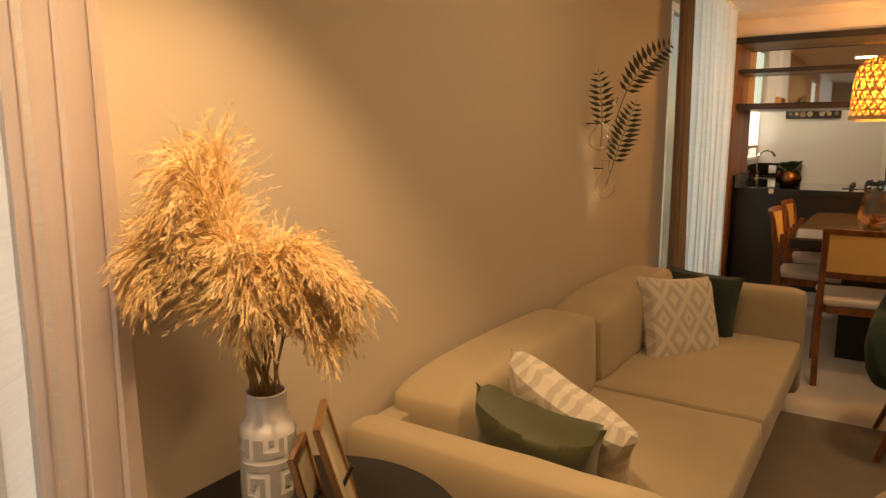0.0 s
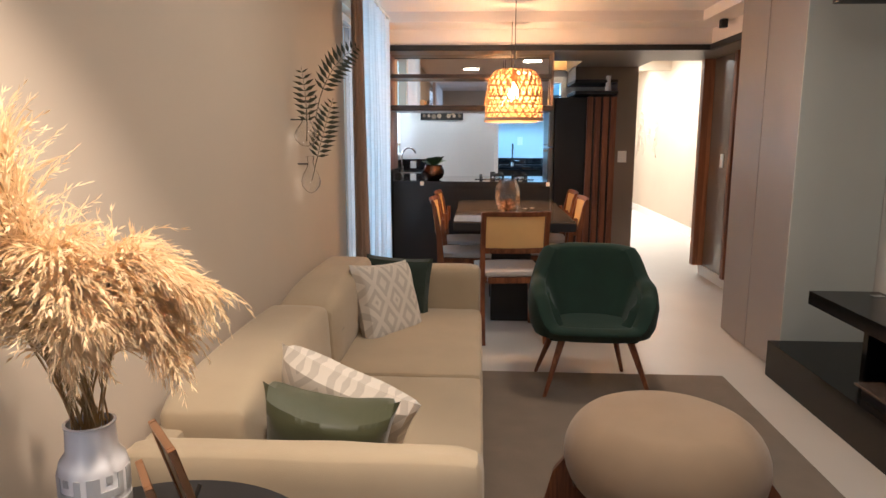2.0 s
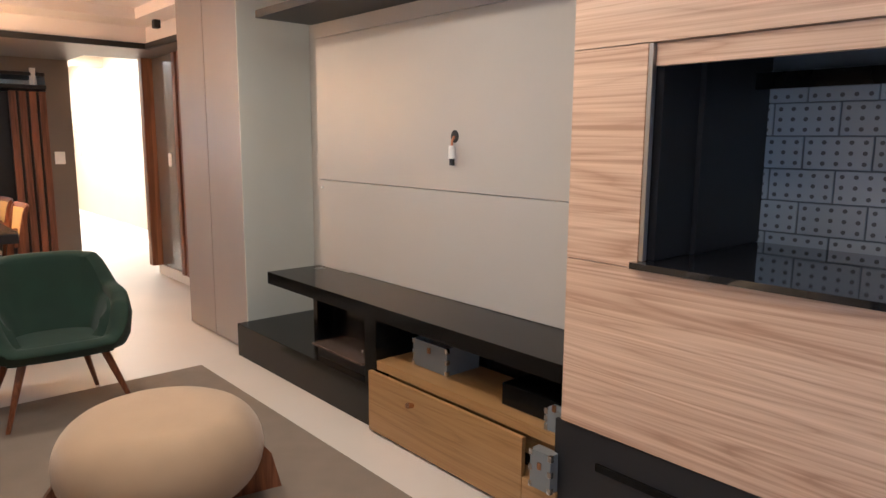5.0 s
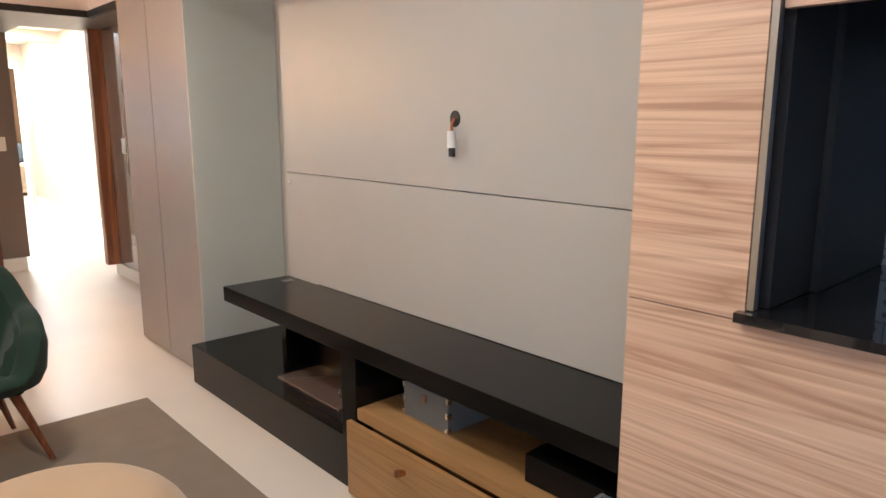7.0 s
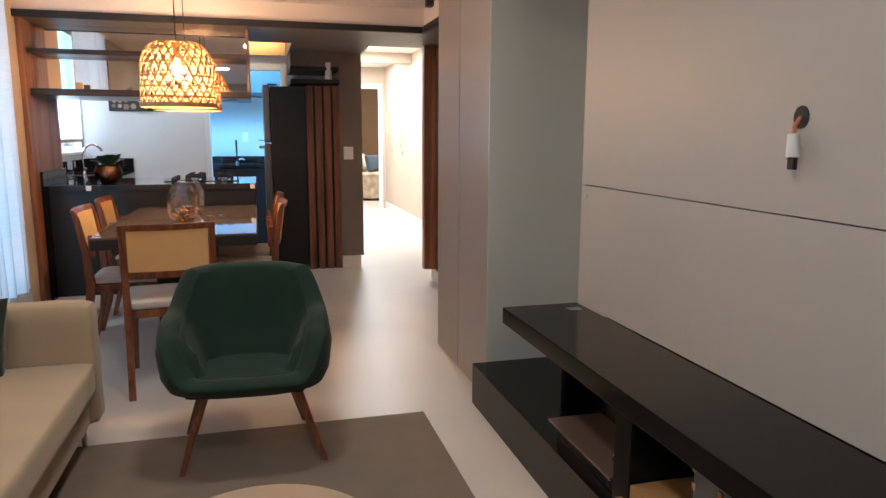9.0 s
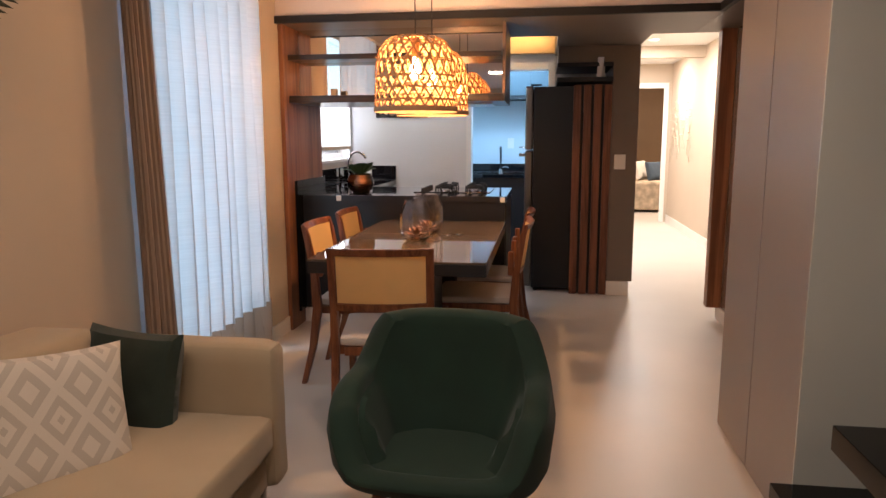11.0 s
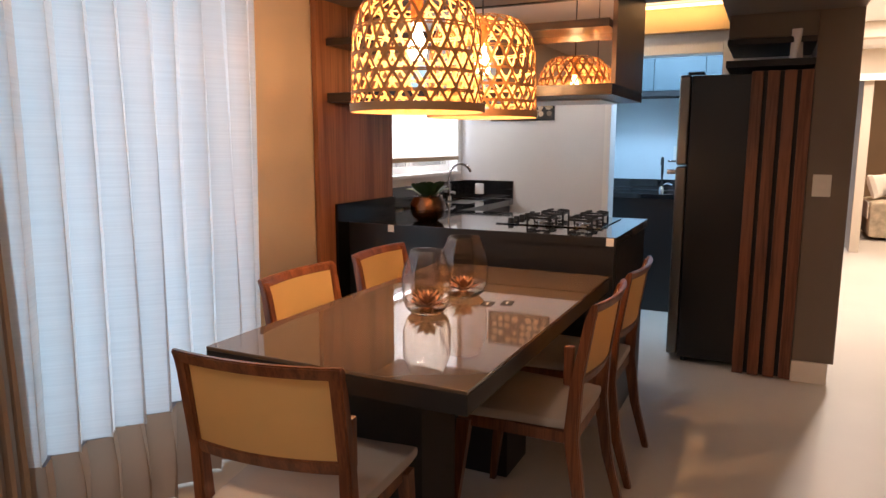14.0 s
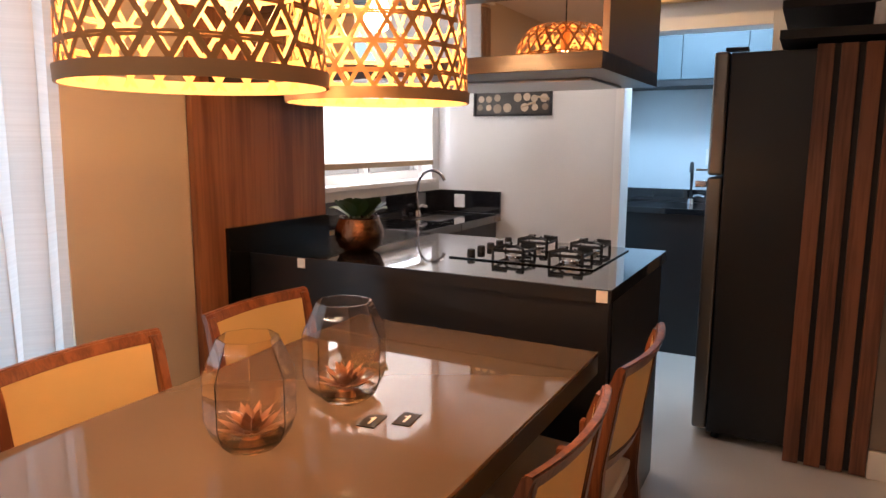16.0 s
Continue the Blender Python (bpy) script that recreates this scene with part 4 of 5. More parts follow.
photo_frame((0.675, 2.50, 0.6265), 128, 0.14, 0.245, 16, "copper-edged photo frame leaning back on the black side table")
photo_frame((0.655, 2.435, 0.6265), 124, 0.11, 0.20, 14, "smaller copper-edged photo frame beside the white vase")

# ---- glass wall vases with ferns ----


def teardrop(at, r, h, label):
    t = thing("wall_vase", at, label, "vase", "glass vases on the wall")
    prof = [(0, 0), (r * 0.5, 0.06 * h), (r * 0.9, 0.2 * h), (r, 0.34 * h), (r * 0.8, 0.52 * h), (r * 0.4, 0.7 * h), (r * 0.28, 0.85 * h), (r * 0.4, h)]
    inner = [(max(a - 0.002, 0.0), b + 0.002) for a, b in prof[::-1]]
    g = part("glass", lathe(bmesh.new(), prof + inner, 24), M_GLASS, t)
    g.visible_shadow = False
    bm = rod(bmesh.new(), (-(at[0] - WX) + 0.001, 0, 0.8 * h), (-r * 0.3, 0, 0.8 * h), 0.003)
    part("peg", bm, M_BLACKM, t, "small black peg")


def fern(root, bend, tip, label, leaflets=15, size=0.05):
    f = thing("fern_frond", (0, 0, 0), label, "fern", "fern fronds on the wall")
    root, bend, tip = Vector(root), Vector(bend), Vector(tip)
    pts = [root.lerp(bend, u).lerp(bend.lerp(tip, u), u) for u in np.linspace(0, 1, 16)]
    part("stem", tube(bmesh.new(), pts, 0.0022, 6, 0.3), M_FERN, f)
    for k in range(leaflets):
        u = 0.30 + 0.70 * k / leaflets
        i = min(int(u * 15), 14)
        p, tan = pts[i].lerp(pts[i + 1], u * 15 - i), (pts[i + 1] - pts[i]).normalized()
        for s in (1, -1):
            side = tan.cross(Vector((0.45, -0.88, 0.1))).normalized() * s
            d = (side * 0.85 + tan * 0.5 + Vector((0.05, 0, -0.1))).normalized()
            ln = size * math.sin(math.pi * min(0.98, 0.2 + 0.8 * k / leaflets)) ** 0.7 + 0.008
            wv = d.cross(Vector((0.45, -0.88, 0.1))).normalized() * ln * 0.14
            bm = bmesh.new()
            v = [bm.verts.new(q) for q in (p, p + d * ln * 0.4 + wv, p + d * ln, p + d * ln * 0.4 - wv, p + d * ln * 0.45 + Vector((0.003, -0.004, 0.0)))]
            for a, b in ((0, 1), (1, 2), (2, 3), (3, 0)):
                bm.faces.new((v[a], v[b], v[4]))
            part("leaflet", bm, M_FERN, f)


teardrop((0.355, 4.50, 1.275), 0.055, 0.15, "clear glass teardrop vase on the sand wall")
teardrop((0.345, 4.60, 1.06), 0.045, 0.17, "slim clear glass vase hanging lower on the wall")
teardrop((0.345, 4.68, 1.38), 0.040, 0.13, "small clear glass vase holding the tallest fern")
fern((0.355, 4.50, 1.30), (0.37, 4.49, 1.45), (0.355, 4.44, 1.62), "dark fern frond in the round glass wall vase", 9, 0.055)
fern((0.35, 4.60, 1.12), (0.38, 4.66, 1.30), (0.43, 4.73, 1.50), "feathered green fern frond in the slim wall vase", 12, 0.068)
fern((0.355, 4.68, 1.40), (0.38, 4.76, 1.66), (0.52, 4.96, 1.77), "tall arching fern frond in the small wall vase", 12, 0.078)

# ---- dining table ----
tab = thing("dining_table", (0, 0, 0), "rectangular dining table with a glossy greige glass top and black base", "dining table")
part("tabletop", B(0.955, 5.992, 0.695, 1.772, 7.538, 0.749, bevel=0.002), M_BLACKM, tab)
part("glass_top", B(0.955, 5.992, 0.7492, 1.772, 7.538, 0.76, bevel=0.002), M_TABLE, tab, "glossy greige glass top")
part("pedestal", B(1.22, 6.28, 0.0, 1.50, 6.52, 0.694, bevel=0.003), M_BLACKM, tab)
part("pedestal", B(1.22, 7.02, 0.0, 1.50, 7.26, 0.694, bevel=0.003), M_BLACKM, tab)
part("stretcher", B(1.30, 6.521, 0.45, 1.42, 7.019, 0.60, bevel=0.003), M_BLACKM, tab)


def tapered(bm, a, b, wa, wb):
    """A square leg from a to b, with half widths (x, y) at each end."""
    q = [[bm.verts.new((p[0] + sx * w[0], p[1] + sy * w[1], p[2])) for sx, sy in ((-1, -1), (1, -1), (1, 1), (-1, 1))] for p, w in ((a, wa), (b, wb))]
    bm.faces.new(q[0][::-1]), bm.faces.new(q[1])
    for k in range(4):
        l = (k + 1) % 4
        bm.faces.new((q[0][k], q[0][l], q[1][l], q[1][k]))
    return bm


def post_side(x):
    bm = bmesh.new()
    line = [(-0.075, 0.0, 0.013), (-0.02, 0.20, 0.018), (0.012, 0.42, 0.024), (0.0, 0.60, 0.019), (-0.035, 0.80, 0.015), (-0.048, 0.845, 0.012)]
    rings = []
    for y, z, w in line:
        rings.append([bm.verts.new((x + sx * 0.016, y + sy * w, z)) for sx, sy in ((-1, -1), (1, -1), (1, 1), (-1, 1))])
    for a, b in zip(rings, rings[1:]):
        for k in range(4):
            l = (k + 1) % 4
            bm.faces.new((a[k], a[l], b[l], b[k]))
    bm.faces.new(rings[0][::-1]), bm.faces.new(rings[-1])
    es = [e for e in bm.edges if abs((e.verts[0].co - e.verts[1].co).z) > 0.03]
    bmesh.ops.bevel(bm, geom=es, offset=0.004, segments=2, affect="EDGES")
    return bm


def curved_rail(z0, z1, y, depth, w, bow):
    bm = bmesh.new()
    rings = []
    for i in range(13):
        x = -w / 2 + w * i / 12
        yy = y - bow * (1 - (2 * i / 12 - 1) ** 2)
        lean = -0.012
        rings.append([bm.verts.new(p) for p in ((x, yy - depth / 2, z0), (x, yy + depth / 2, z0), (x, yy + depth / 2 + lean, z1), (x, yy - depth / 2 + lean, z1))])
    for a, b in zip(rings, rings[1:]):
        for k in range(4):
            l = (k + 1) % 4
            bm.faces.new((a[k], a[l], b[l], b[k]))
    bm.faces.new(rings[0]), bm.faces.new(rings[-1][::-1])
    es = [e for e in bm.edges if abs((e.verts[0].co - e.verts[1].co).x) > 0.02]
    bmesh.ops.bevel(bm, geom=es, offset=0.004, segments=2, affect="EDGES")
    return bm


def dining_chair():
    c = thing("dining_chair", (1.353, 5.785, 0), "walnut dining chair with cane back at the table end", "dining chair", "chairs round the dining table")
    for x in (-0.203, 0.203):
        part("back_post", post_side(x), M_CHAIRW, c)
        bm = tapered(bmesh.new(), (x * 0.98, 0.43, 0.0), (x * 0.93, 0.385, 0.41), (0.011, 0.011), (0.018, 0.024))
        part("front_leg", bm, M_CHAIRW, c)
        part("knuckle", B(math.copysign(abs(x) - 0.006, x) - 0.013, 0.012, 0.585, math.copysign(abs(x) - 0.006, x) + 0.013, 0.044, 0.715, bevel=0.008), M_CHAIRW, c)
    part("top_rail", curved_rail(0.826, 0.858, -0.040, 0.019, 0.44, 0.030), M_CHAIRW, c)
    part("lower_rail", curved_rail(0.585, 0.622, -0.002, 0.018, 0.38, 0.022), M_CHAIRW, c)
    bm = bmesh.new()
    g = []
    for i in range(13):
        x = -0.185 + 0.37 * i / 12
        row = []
        for j in range(7):
            z = 0.621 + 0.207 * j / 6
            y = -0.010 - 0.030 * j / 6 - 0.026 * (1 - (2 * i / 12 - 1) ** 2)
            row.append((x, y, z))
        g.append(row)
    front = [[bm.verts.new((x, y + 0.004, z)) for x, y, z in r] for r in g]
    back = [[bm.verts.new((x, y - 0.004, z)) for x, y, z in r] for r in g]
    for i in range(12):
        for j in range(6):
            bm.faces.new((front[i][j], front[i][j + 1], front[i + 1][j + 1], front[i + 1][j]))
            bm.faces.new((back[i][j], back[i + 1][j], back[i + 1][j + 1], back[i][j + 1]))
    part("cane_panel", bm, M_CANE, c, "honey-coloured woven cane panel")
    for x in (-0.178, 0.178):
        part("seat_rail", B(x - 0.012, 0.03, 0.385, x + 0.012, 0.41, 0.425, bevel=0.003), M_CHAIRW, c)
    part("seat_rail", B(-0.165, 0.395, 0.385, 0.165, 0.418, 0.425, bevel=0.003), M_CHAIRW, c)
    part("seat_rail", B(-0.165, 0.005, 0.385, 0.165, 0.028, 0.425, bevel=0.003), M_CHAIRW, c)
    bm = soft_box(-0.205, 0.0, 0.426, 0.205, 0.44, 0.468, 0.018, 0.012, 2, n=8)
    for v in bm.verts:
        v.co.x *= 0.90 + 0.14 * v.co.y / 0.44
    part("seat", bm, M_SEAT, c, "pale fabric seat")
    return c


first = dining_chair()
first.matrix_basis = pose(1.353, 5.785, 0, 0, 0, 7)
for x, y, a, side in ((0.835, 6.645, -90, "window"), (0.835, 7.24, -90, "window"), (1.88, 6.80, 90, "aisle"), (1.88, 7.36, 90, "aisle")):
    k = copy_thing(first, pose(x, y, 0, 0, 0, a))
    tagged(k, "walnut dining chair with cane back on the table's %s side" % side)


def glass_vase(x, y, r, h):
    t = thing("glass_vase", (x, y, 0.7605), "faceted clear glass vase with a bronze succulent on the dining table", "vase", "glass vases on the dining table")
    prof = [(0, 0.0), (r * 0.60, 0.0), (r * 0.86, h * 0.10), (r, h * 0.26), (r, h * 0.68), (r * 0.66, h)]
    prof += [(r * 0.64, h), (r - 0.003, h * 0.675), (r - 0.003, h * 0.265), (r * 0.84, h * 0.115), (r * 0.57, 0.006), (0, 0.006)]
    bm = lathe(bmesh.new(), prof, 8)
    me_ob = part("bowl", bm, M_AMBERG, t)
    me_ob.visible_shadow = False
    base = part("resin_base", lathe(bmesh.new(), [(0, 0.0065), (r * 0.56, 0.0065), (r * 0.78, 0.018), (0, 0.018)], 8), M_RESIN, t, "amber resin in the bottom")
    base.visible_shadow = False
    rng = random.Random(int(y * 100))
    for ring, (n, ln, up) in enumerate(((9, 0.078, 0.45), (8, 0.068, 1.0), (5, 0.052, 2.0))):
        for k in range(n):
            a = 2 * math.pi * (k + 0.5 * ring) / n + rng.uniform(-0.1, 0.1)
            d = Vector((math.cos(a), math.sin(a), up)).normalized()
            s = Vector((-math.sin(a), math.cos(a), 0)) * 0.013
            o = Vector((0, 0, 0.018 + 0.006 * ring))
            bm = bmesh.new()
            q = [bm.verts.new(o + w) for w in (Vector((0, 0, 0)), d * ln * 0.5 + s, d * ln, d * ln * 0.5 - s, d * ln * 0.5 + Vector((0, 0, 0.004)), d * ln * 0.5 - Vector((0, 0, 0.006)))]
            for e, f in ((0, 1), (1, 2), (2, 3), (3, 0)):
                bm.faces.new((q[e], q[f], q[4]))
                bm.faces.new((q[f], q[e], q[5]))
            part("succulent_leaf", bm, M_DRYROSE, t)
    part("succulent_core", lathe(bmesh.new(), [(0, 0.007), (0.018, 0.007), (0.014, 0.03), (0, 0.036)], 12), M_DRYROSE, t)


glass_vase(1.345, 6.62, 0.087, 0.217)
glass_vase(1.352, 6.915, 0.096, 0.226)
for x, y in ((1.487, 6.825), (1.547, 6.868)):
    cd = thing("card", (x, y, 0.7605), "small dark card with a numeral one on the table", "card", "cards on the table", 8)
    part("card_sheet", B(-0.020, -0.033, 0, 0.020, 0.033, 0.0015), M_BLACKM, cd)
    part("numeral", box(box(bmesh.new(), -0.003, -0.018, 0.0016, 0.003, 0.018, 0.0020), -0.009, 0.008, 0.0016, -0.0031, 0.013, 0.0020), M_PLASTIC, cd, "pale numeral one")


# ---- pendants ----
def pendant(x, y):
    t = thing("pendant_lamp", (x, y, 1.432), "lit bell-shaped woven bamboo pendant lamp over the table", "pendant lamp", "pendant lamps over the dining table")
    R, H = 0.207, 0.365

    def shape(v):
        if v < 0.52:
            return R * (1 - 0.05 * v), v * H
        w = (v - 0.52) / 0.48
        return R * 0.974 * math.cos(w * math.pi / 2 * 0.86) ** 0.62, H * (0.52 + 0.48 * math.sin(w * math.pi / 2))

    def strip(bm, fn, n, wd, th=0.0016):
        prev = None
        for i in range(n + 1):
            a, v = fn(i / n)
            a2, v2 = fn(min(1, i / n + 0.01))
            r, z = shape(v)
            r2, z2 = shape(v2)
            p = Vector((r * math.cos(a), r * math.sin(a), z))
            tn = Vector((r2 * math.cos(a2), r2 * math.sin(a2), z2)) - p
            if tn.length < 1e-7:
                break
            nrm = Vector((math.cos(a), math.sin(a), 0.0 if v < 0.52 else 1.4 * (v - 0.52) / 0.48)).normalized()
            sd = tn.normalized().cross(nrm).normalized() * wd / 2
            q = [bm.verts.new(p - sd), bm.verts.new(p + sd), bm.verts.new(p + sd - nrm * th), bm.verts.new(p - sd - nrm * th)]
            if prev:
                for k in range(4):
                    l = (k + 1) % 4
                    bm.faces.new((prev[k], prev[l], q[l], q[k]))
            prev = q

    n = 24
    for sgn, nm in ((1, "diagonal_strip"), (-1, "counter_strip")):
        for k in range(n):
            for off in (-0.0125, 0.0125):
                bm = bmesh.new()
                a0 = 2 * math.pi * (k + 0.25 * sgn) / n + off
                strip(bm, lambda u, a0=a0: (a0 + sgn * (0.66 * min(u, 0.60) / 0.60 + 0.62 * max(0, u - 0.60) / 0.4), u), 30, 0.0045)
                part(nm, bm, M_BAMBOO, t)
    for v in (0.142, 0.156, 0.297, 0.311, 0.452, 0.466, 0.606, 0.622, 0.76, 0.80):
        bm = bmesh.new()
        strip(bm, lambda u, v=v: (2 * math.pi * u, v), 48, 0.0046)
        part("hoop", bm, M_BAMBOO, t)
    bm = bmesh.new()
    lathe(bm, [(R + 0.003, -0.002), (R + 0.004, 0.022), (R - 0.001, 0.022), (R - 0.002, -0.002), (R + 0.003, -0.002)], 64)
    part("rim", bm, M_RIM, t)
    part("crown", lathe(bmesh.new(), [(0.001, 0.372), (0.045, 0.368), (0.055, 0.360), (0.045, 0.357), (0.001, 0.360)], 24), M_BAMBOO, t)
    part("socket", rod(bmesh.new(), (0, 0, 0.27), (0, 0, 0.36), 0.020), M_BAMBOO, t, "bamboo-coloured socket")
    b = part("bulb", lathe(bmesh.new(), [(0, 0.155), (0.022, 0.162), (0.031, 0.185), (0.028, 0.21), (0.015, 0.24), (0.013, 0.268)], 20), M_BULB, t, "glowing warm bulb")
    b.visible_shadow = False
    part("cord", rod(bmesh.new(), (0, 0, 0.36), (0, 0, CEIL - 1.432), 0.0028, seg=8), M_BLACKM, t)
    return t


first_lamp = pendant(1.37, 6.51)
copy_thing(first_lamp, pose(1.37, 7.035, 1.432, 0, 0, 9))
for y in (6.51, 7.035):
    lamp("pendant_light", "POINT", PENDANT, PEND_C, pose(1.37, y, 1.627), soft=0.028)

# ---- peninsula, shelves and hood ----
wall("wood_side", 0.302, 7.422, 0.0, 0.33, 8.16, SOFF - 0.001, M_PANELW)
ctr = thing("peninsula", (0, 0, 0), "black granite kitchen peninsula with a dark cladding", "kitchen counter")
part("body", B(0.332, PEN_Y, 0.102, 1.762, 8.44, 0.871, bevel=0.002), M_DARK, ctr)
part("plinth", B(0.332, PEN_Y + 0.003, 0.0, 1.755, 8.43, 0.100), M_WHITE, ctr, "white plinth")
part("end_panel", B(1.7625, PEN_Y + 0.03, 0.0, 1.768, 8.44, 0.871), M_DARK, ctr)
part("worktop", B(0.332, 7.657, 0.872, 1.771, 8.512, 0.914, bevel=0.001), M_GRANITE, ctr)
# Dark strip added over the granite edge to keep bright reflections off it.
part("edge_cover", B(0.351, 7.6535, 0.872, 1.771, 7.6565, 0.9125), M_DARK, ctr)
part("backsplash", B(0.332, 7.55, 0.102, 0.350, 7.655, 1.017, bevel=0.002), M_BLACK, ctr)
part("backsplash", B(0.332, 7.657, 0.9145, 0.350, 8.16, 1.017, bevel=0.002), M_BLACK, ctr)
for x in (0.592, 1.728):
    solo("socket_sticker", B(x, 7.6505, 0.875, x + 0.034, 7.6530, 0.911), M_PLASTIC, "small pale square plate on the dark counter front", "plate")
sc = thing("sink_counter", (0, 0, 0), "black granite sink counter under the kitchen window", "kitchen counter")
part("cabinet", B(0.202, 8.514, 0.0, 0.60, 9.465, 0.871), M_DARK, sc)
part("worktop", B(0.202, 8.514, 0.872, 0.63, 8.94, 0.914, bevel=0.002), M_GRANITE, sc)
part("worktop", B(0.202, 9.38, 0.872, 0.63, 9.466, 0.914, bevel=0.002), M_GRANITE, sc)
part("worktop", B(0.49, 8.942, 0.872, 0.63, 9.378, 0.914, bevel=0.002), M_GRANITE, sc)
part("worktop", B(0.202, 8.942, 0.872, 0.24, 9.378, 0.914, bevel=0.002), M_GRANITE, sc)
part("basin", B(0.242, 8.944, 0.874, 0.488, 9.376, 0.900, bevel=0.004), M_STEEL, sc, "brushed steel basin")
part("backsplash", B(0.202, 8.2, 0.915, 0.222, 9.448, 1.05, bevel=0.002), M_GRANITE, sc)
part("backsplash", B(0.202, 9.45, 0.915, 0.63, 9.468, 1.05, bevel=0.002), M_GRANITE, sc)


def faucet(name, at, label, h, reach, material, turn=0):
    f = thing(name, at, label, "tap", turn=turn)
    part("base", rod(bmesh.new(), (0, 0, 0), (0, 0, 0.035), 0.024, 0.020), M_CHROME, f)
    pts = [(0, 0, 0.03), (0, 0, h * 0.55)] + [(reach / 2 - reach / 2 * math.cos(a), 0, h * 0.62 + h * 0.38 * math.sin(a)) for a in np.linspace(0.1, 2.7, 12)]
    part("spout", tube(bmesh.new(), pts, 0.011, 12), material, f)
    part("lever", tube(bmesh.new(), [(0.0, 0.02, 0.05), (0.01, 0.05, 0.06), (0.03, 0.09, 0.05)], 0.009, 10), M_CHROME, f)


faucet("kitchen_tap", (0.262, 9.10, 0.9145), "chrome swan-neck tap beside the kitchen sink", 0.27, 0.17, M_CHROME, 15)


def plate(name, at, w, h, axis, label, slots=1):
    t = thing(name, at, label, "switch plate")
    if axis == "y":
        part("plate", B(-w / 2, -0.009, -h / 2, w / 2, 0, h / 2, bevel=0.003), M_PLASTIC, t)
        for k in range(slots):
            zc = h * 0.22 * (k * 2 - 1) if slots > 1 else 0
            part("rocker", B(-w * 0.22, -0.012, zc - h * 0.13, w * 0.22, -0.0092, zc + h * 0.13, bevel=0.001), M_WHITE, t)
    else:
        part("plate", B(-0.009, -w / 2, -h / 2, 0, w / 2, h / 2, bevel=0.003), M_PLASTIC, t)
        part("rocker", B(-0.012, -w * 0.2, -h * 0.15, -0.0092, w * 0.2, h * 0.15, bevel=0.001), M_WHITE, t)


plate("light_switch", (2.628, 8.8095, 1.109), 0.09, 0.12, "y", "white light switch plate on the taupe wall")
plate("light_switch", (3.2895, 7.72, 1.11), 0.07, 0.12, "x", "white switch plate beside the slatted hall panel")
plate("power_outlet", (0.36, 9.4495, 0.985), 0.07, 0.08, "y", "white power outlet on the black splashback")

solo("cooktop", B(1.085, 7.93, 0.9145, 1.64, 8.43, 0.920, bevel=0.002), M_GRANITE, "black glass cooktop set in the granite peninsula", "cooktop")


def burner(x, y, r):
    t = thing("burner", (x, y, 0.9205), "gas burner with chrome ring and cast iron grate on the cooktop", "gas burner", "burners on the cooktop")
    part("ring", lathe(bmesh.new(), [(0, 0), (r, 0), (r, 0.005), (r * 0.7, 0.009), (0, 0.009)], 28), M_CHROME, t)
    part("burner_cap", lathe(bmesh.new(), [(0, 0.0095), (r * 0.52, 0.0095), (r * 0.52, 0.022), (r * 0.45, 0.026), (0, 0.027)], 24), M_STEEL, t)
    for k in range(4):
        a = k * math.pi / 2 + math.pi / 4
        c, s = math.cos(a), math.sin(a)
        R2 = 0.085
        bm = tube(bmesh.new(), [(R2 * c, R2 * s, 0.0), (R2 * c, R2 * s, 0.036), (0.028 * c, 0.028 * s, 0.044)], 0.0065, 4)
        part("grate_finger", bm, M_IRON, t)
    q = [(0.085 * math.cos(k * math.pi / 2 + math.pi / 4), 0.085 * math.sin(k * math.pi / 2 + math.pi / 4)) for k in range(4)]
    for a, b in zip(q, q[1:] + q[:1]):
        part("grate_bar", rod(bmesh.new(), (*a, 0.026), (*b, 0.026), 0.0055, seg=4), M_IRON, t)


for x, y, r in ((1.30, 8.05, 0.036), (1.30, 8.30, 0.030), (1.52, 8.05, 0.036), (1.52, 8.30, 0.044)):
    burner(x, y, r)
for y in (8.0, 8.09, 8.18, 8.27, 8.36):
    solo("control_knob", lathe(bmesh.new(), [(0, 0), (0.016, 0), (0.015, 0.02), (0.012, 0.022), (0, 0.022)], 20, (1.145, y, 0.9205)), M_IRON, "small black control knob on the cooktop", "knob", "knobs of the cooktop")

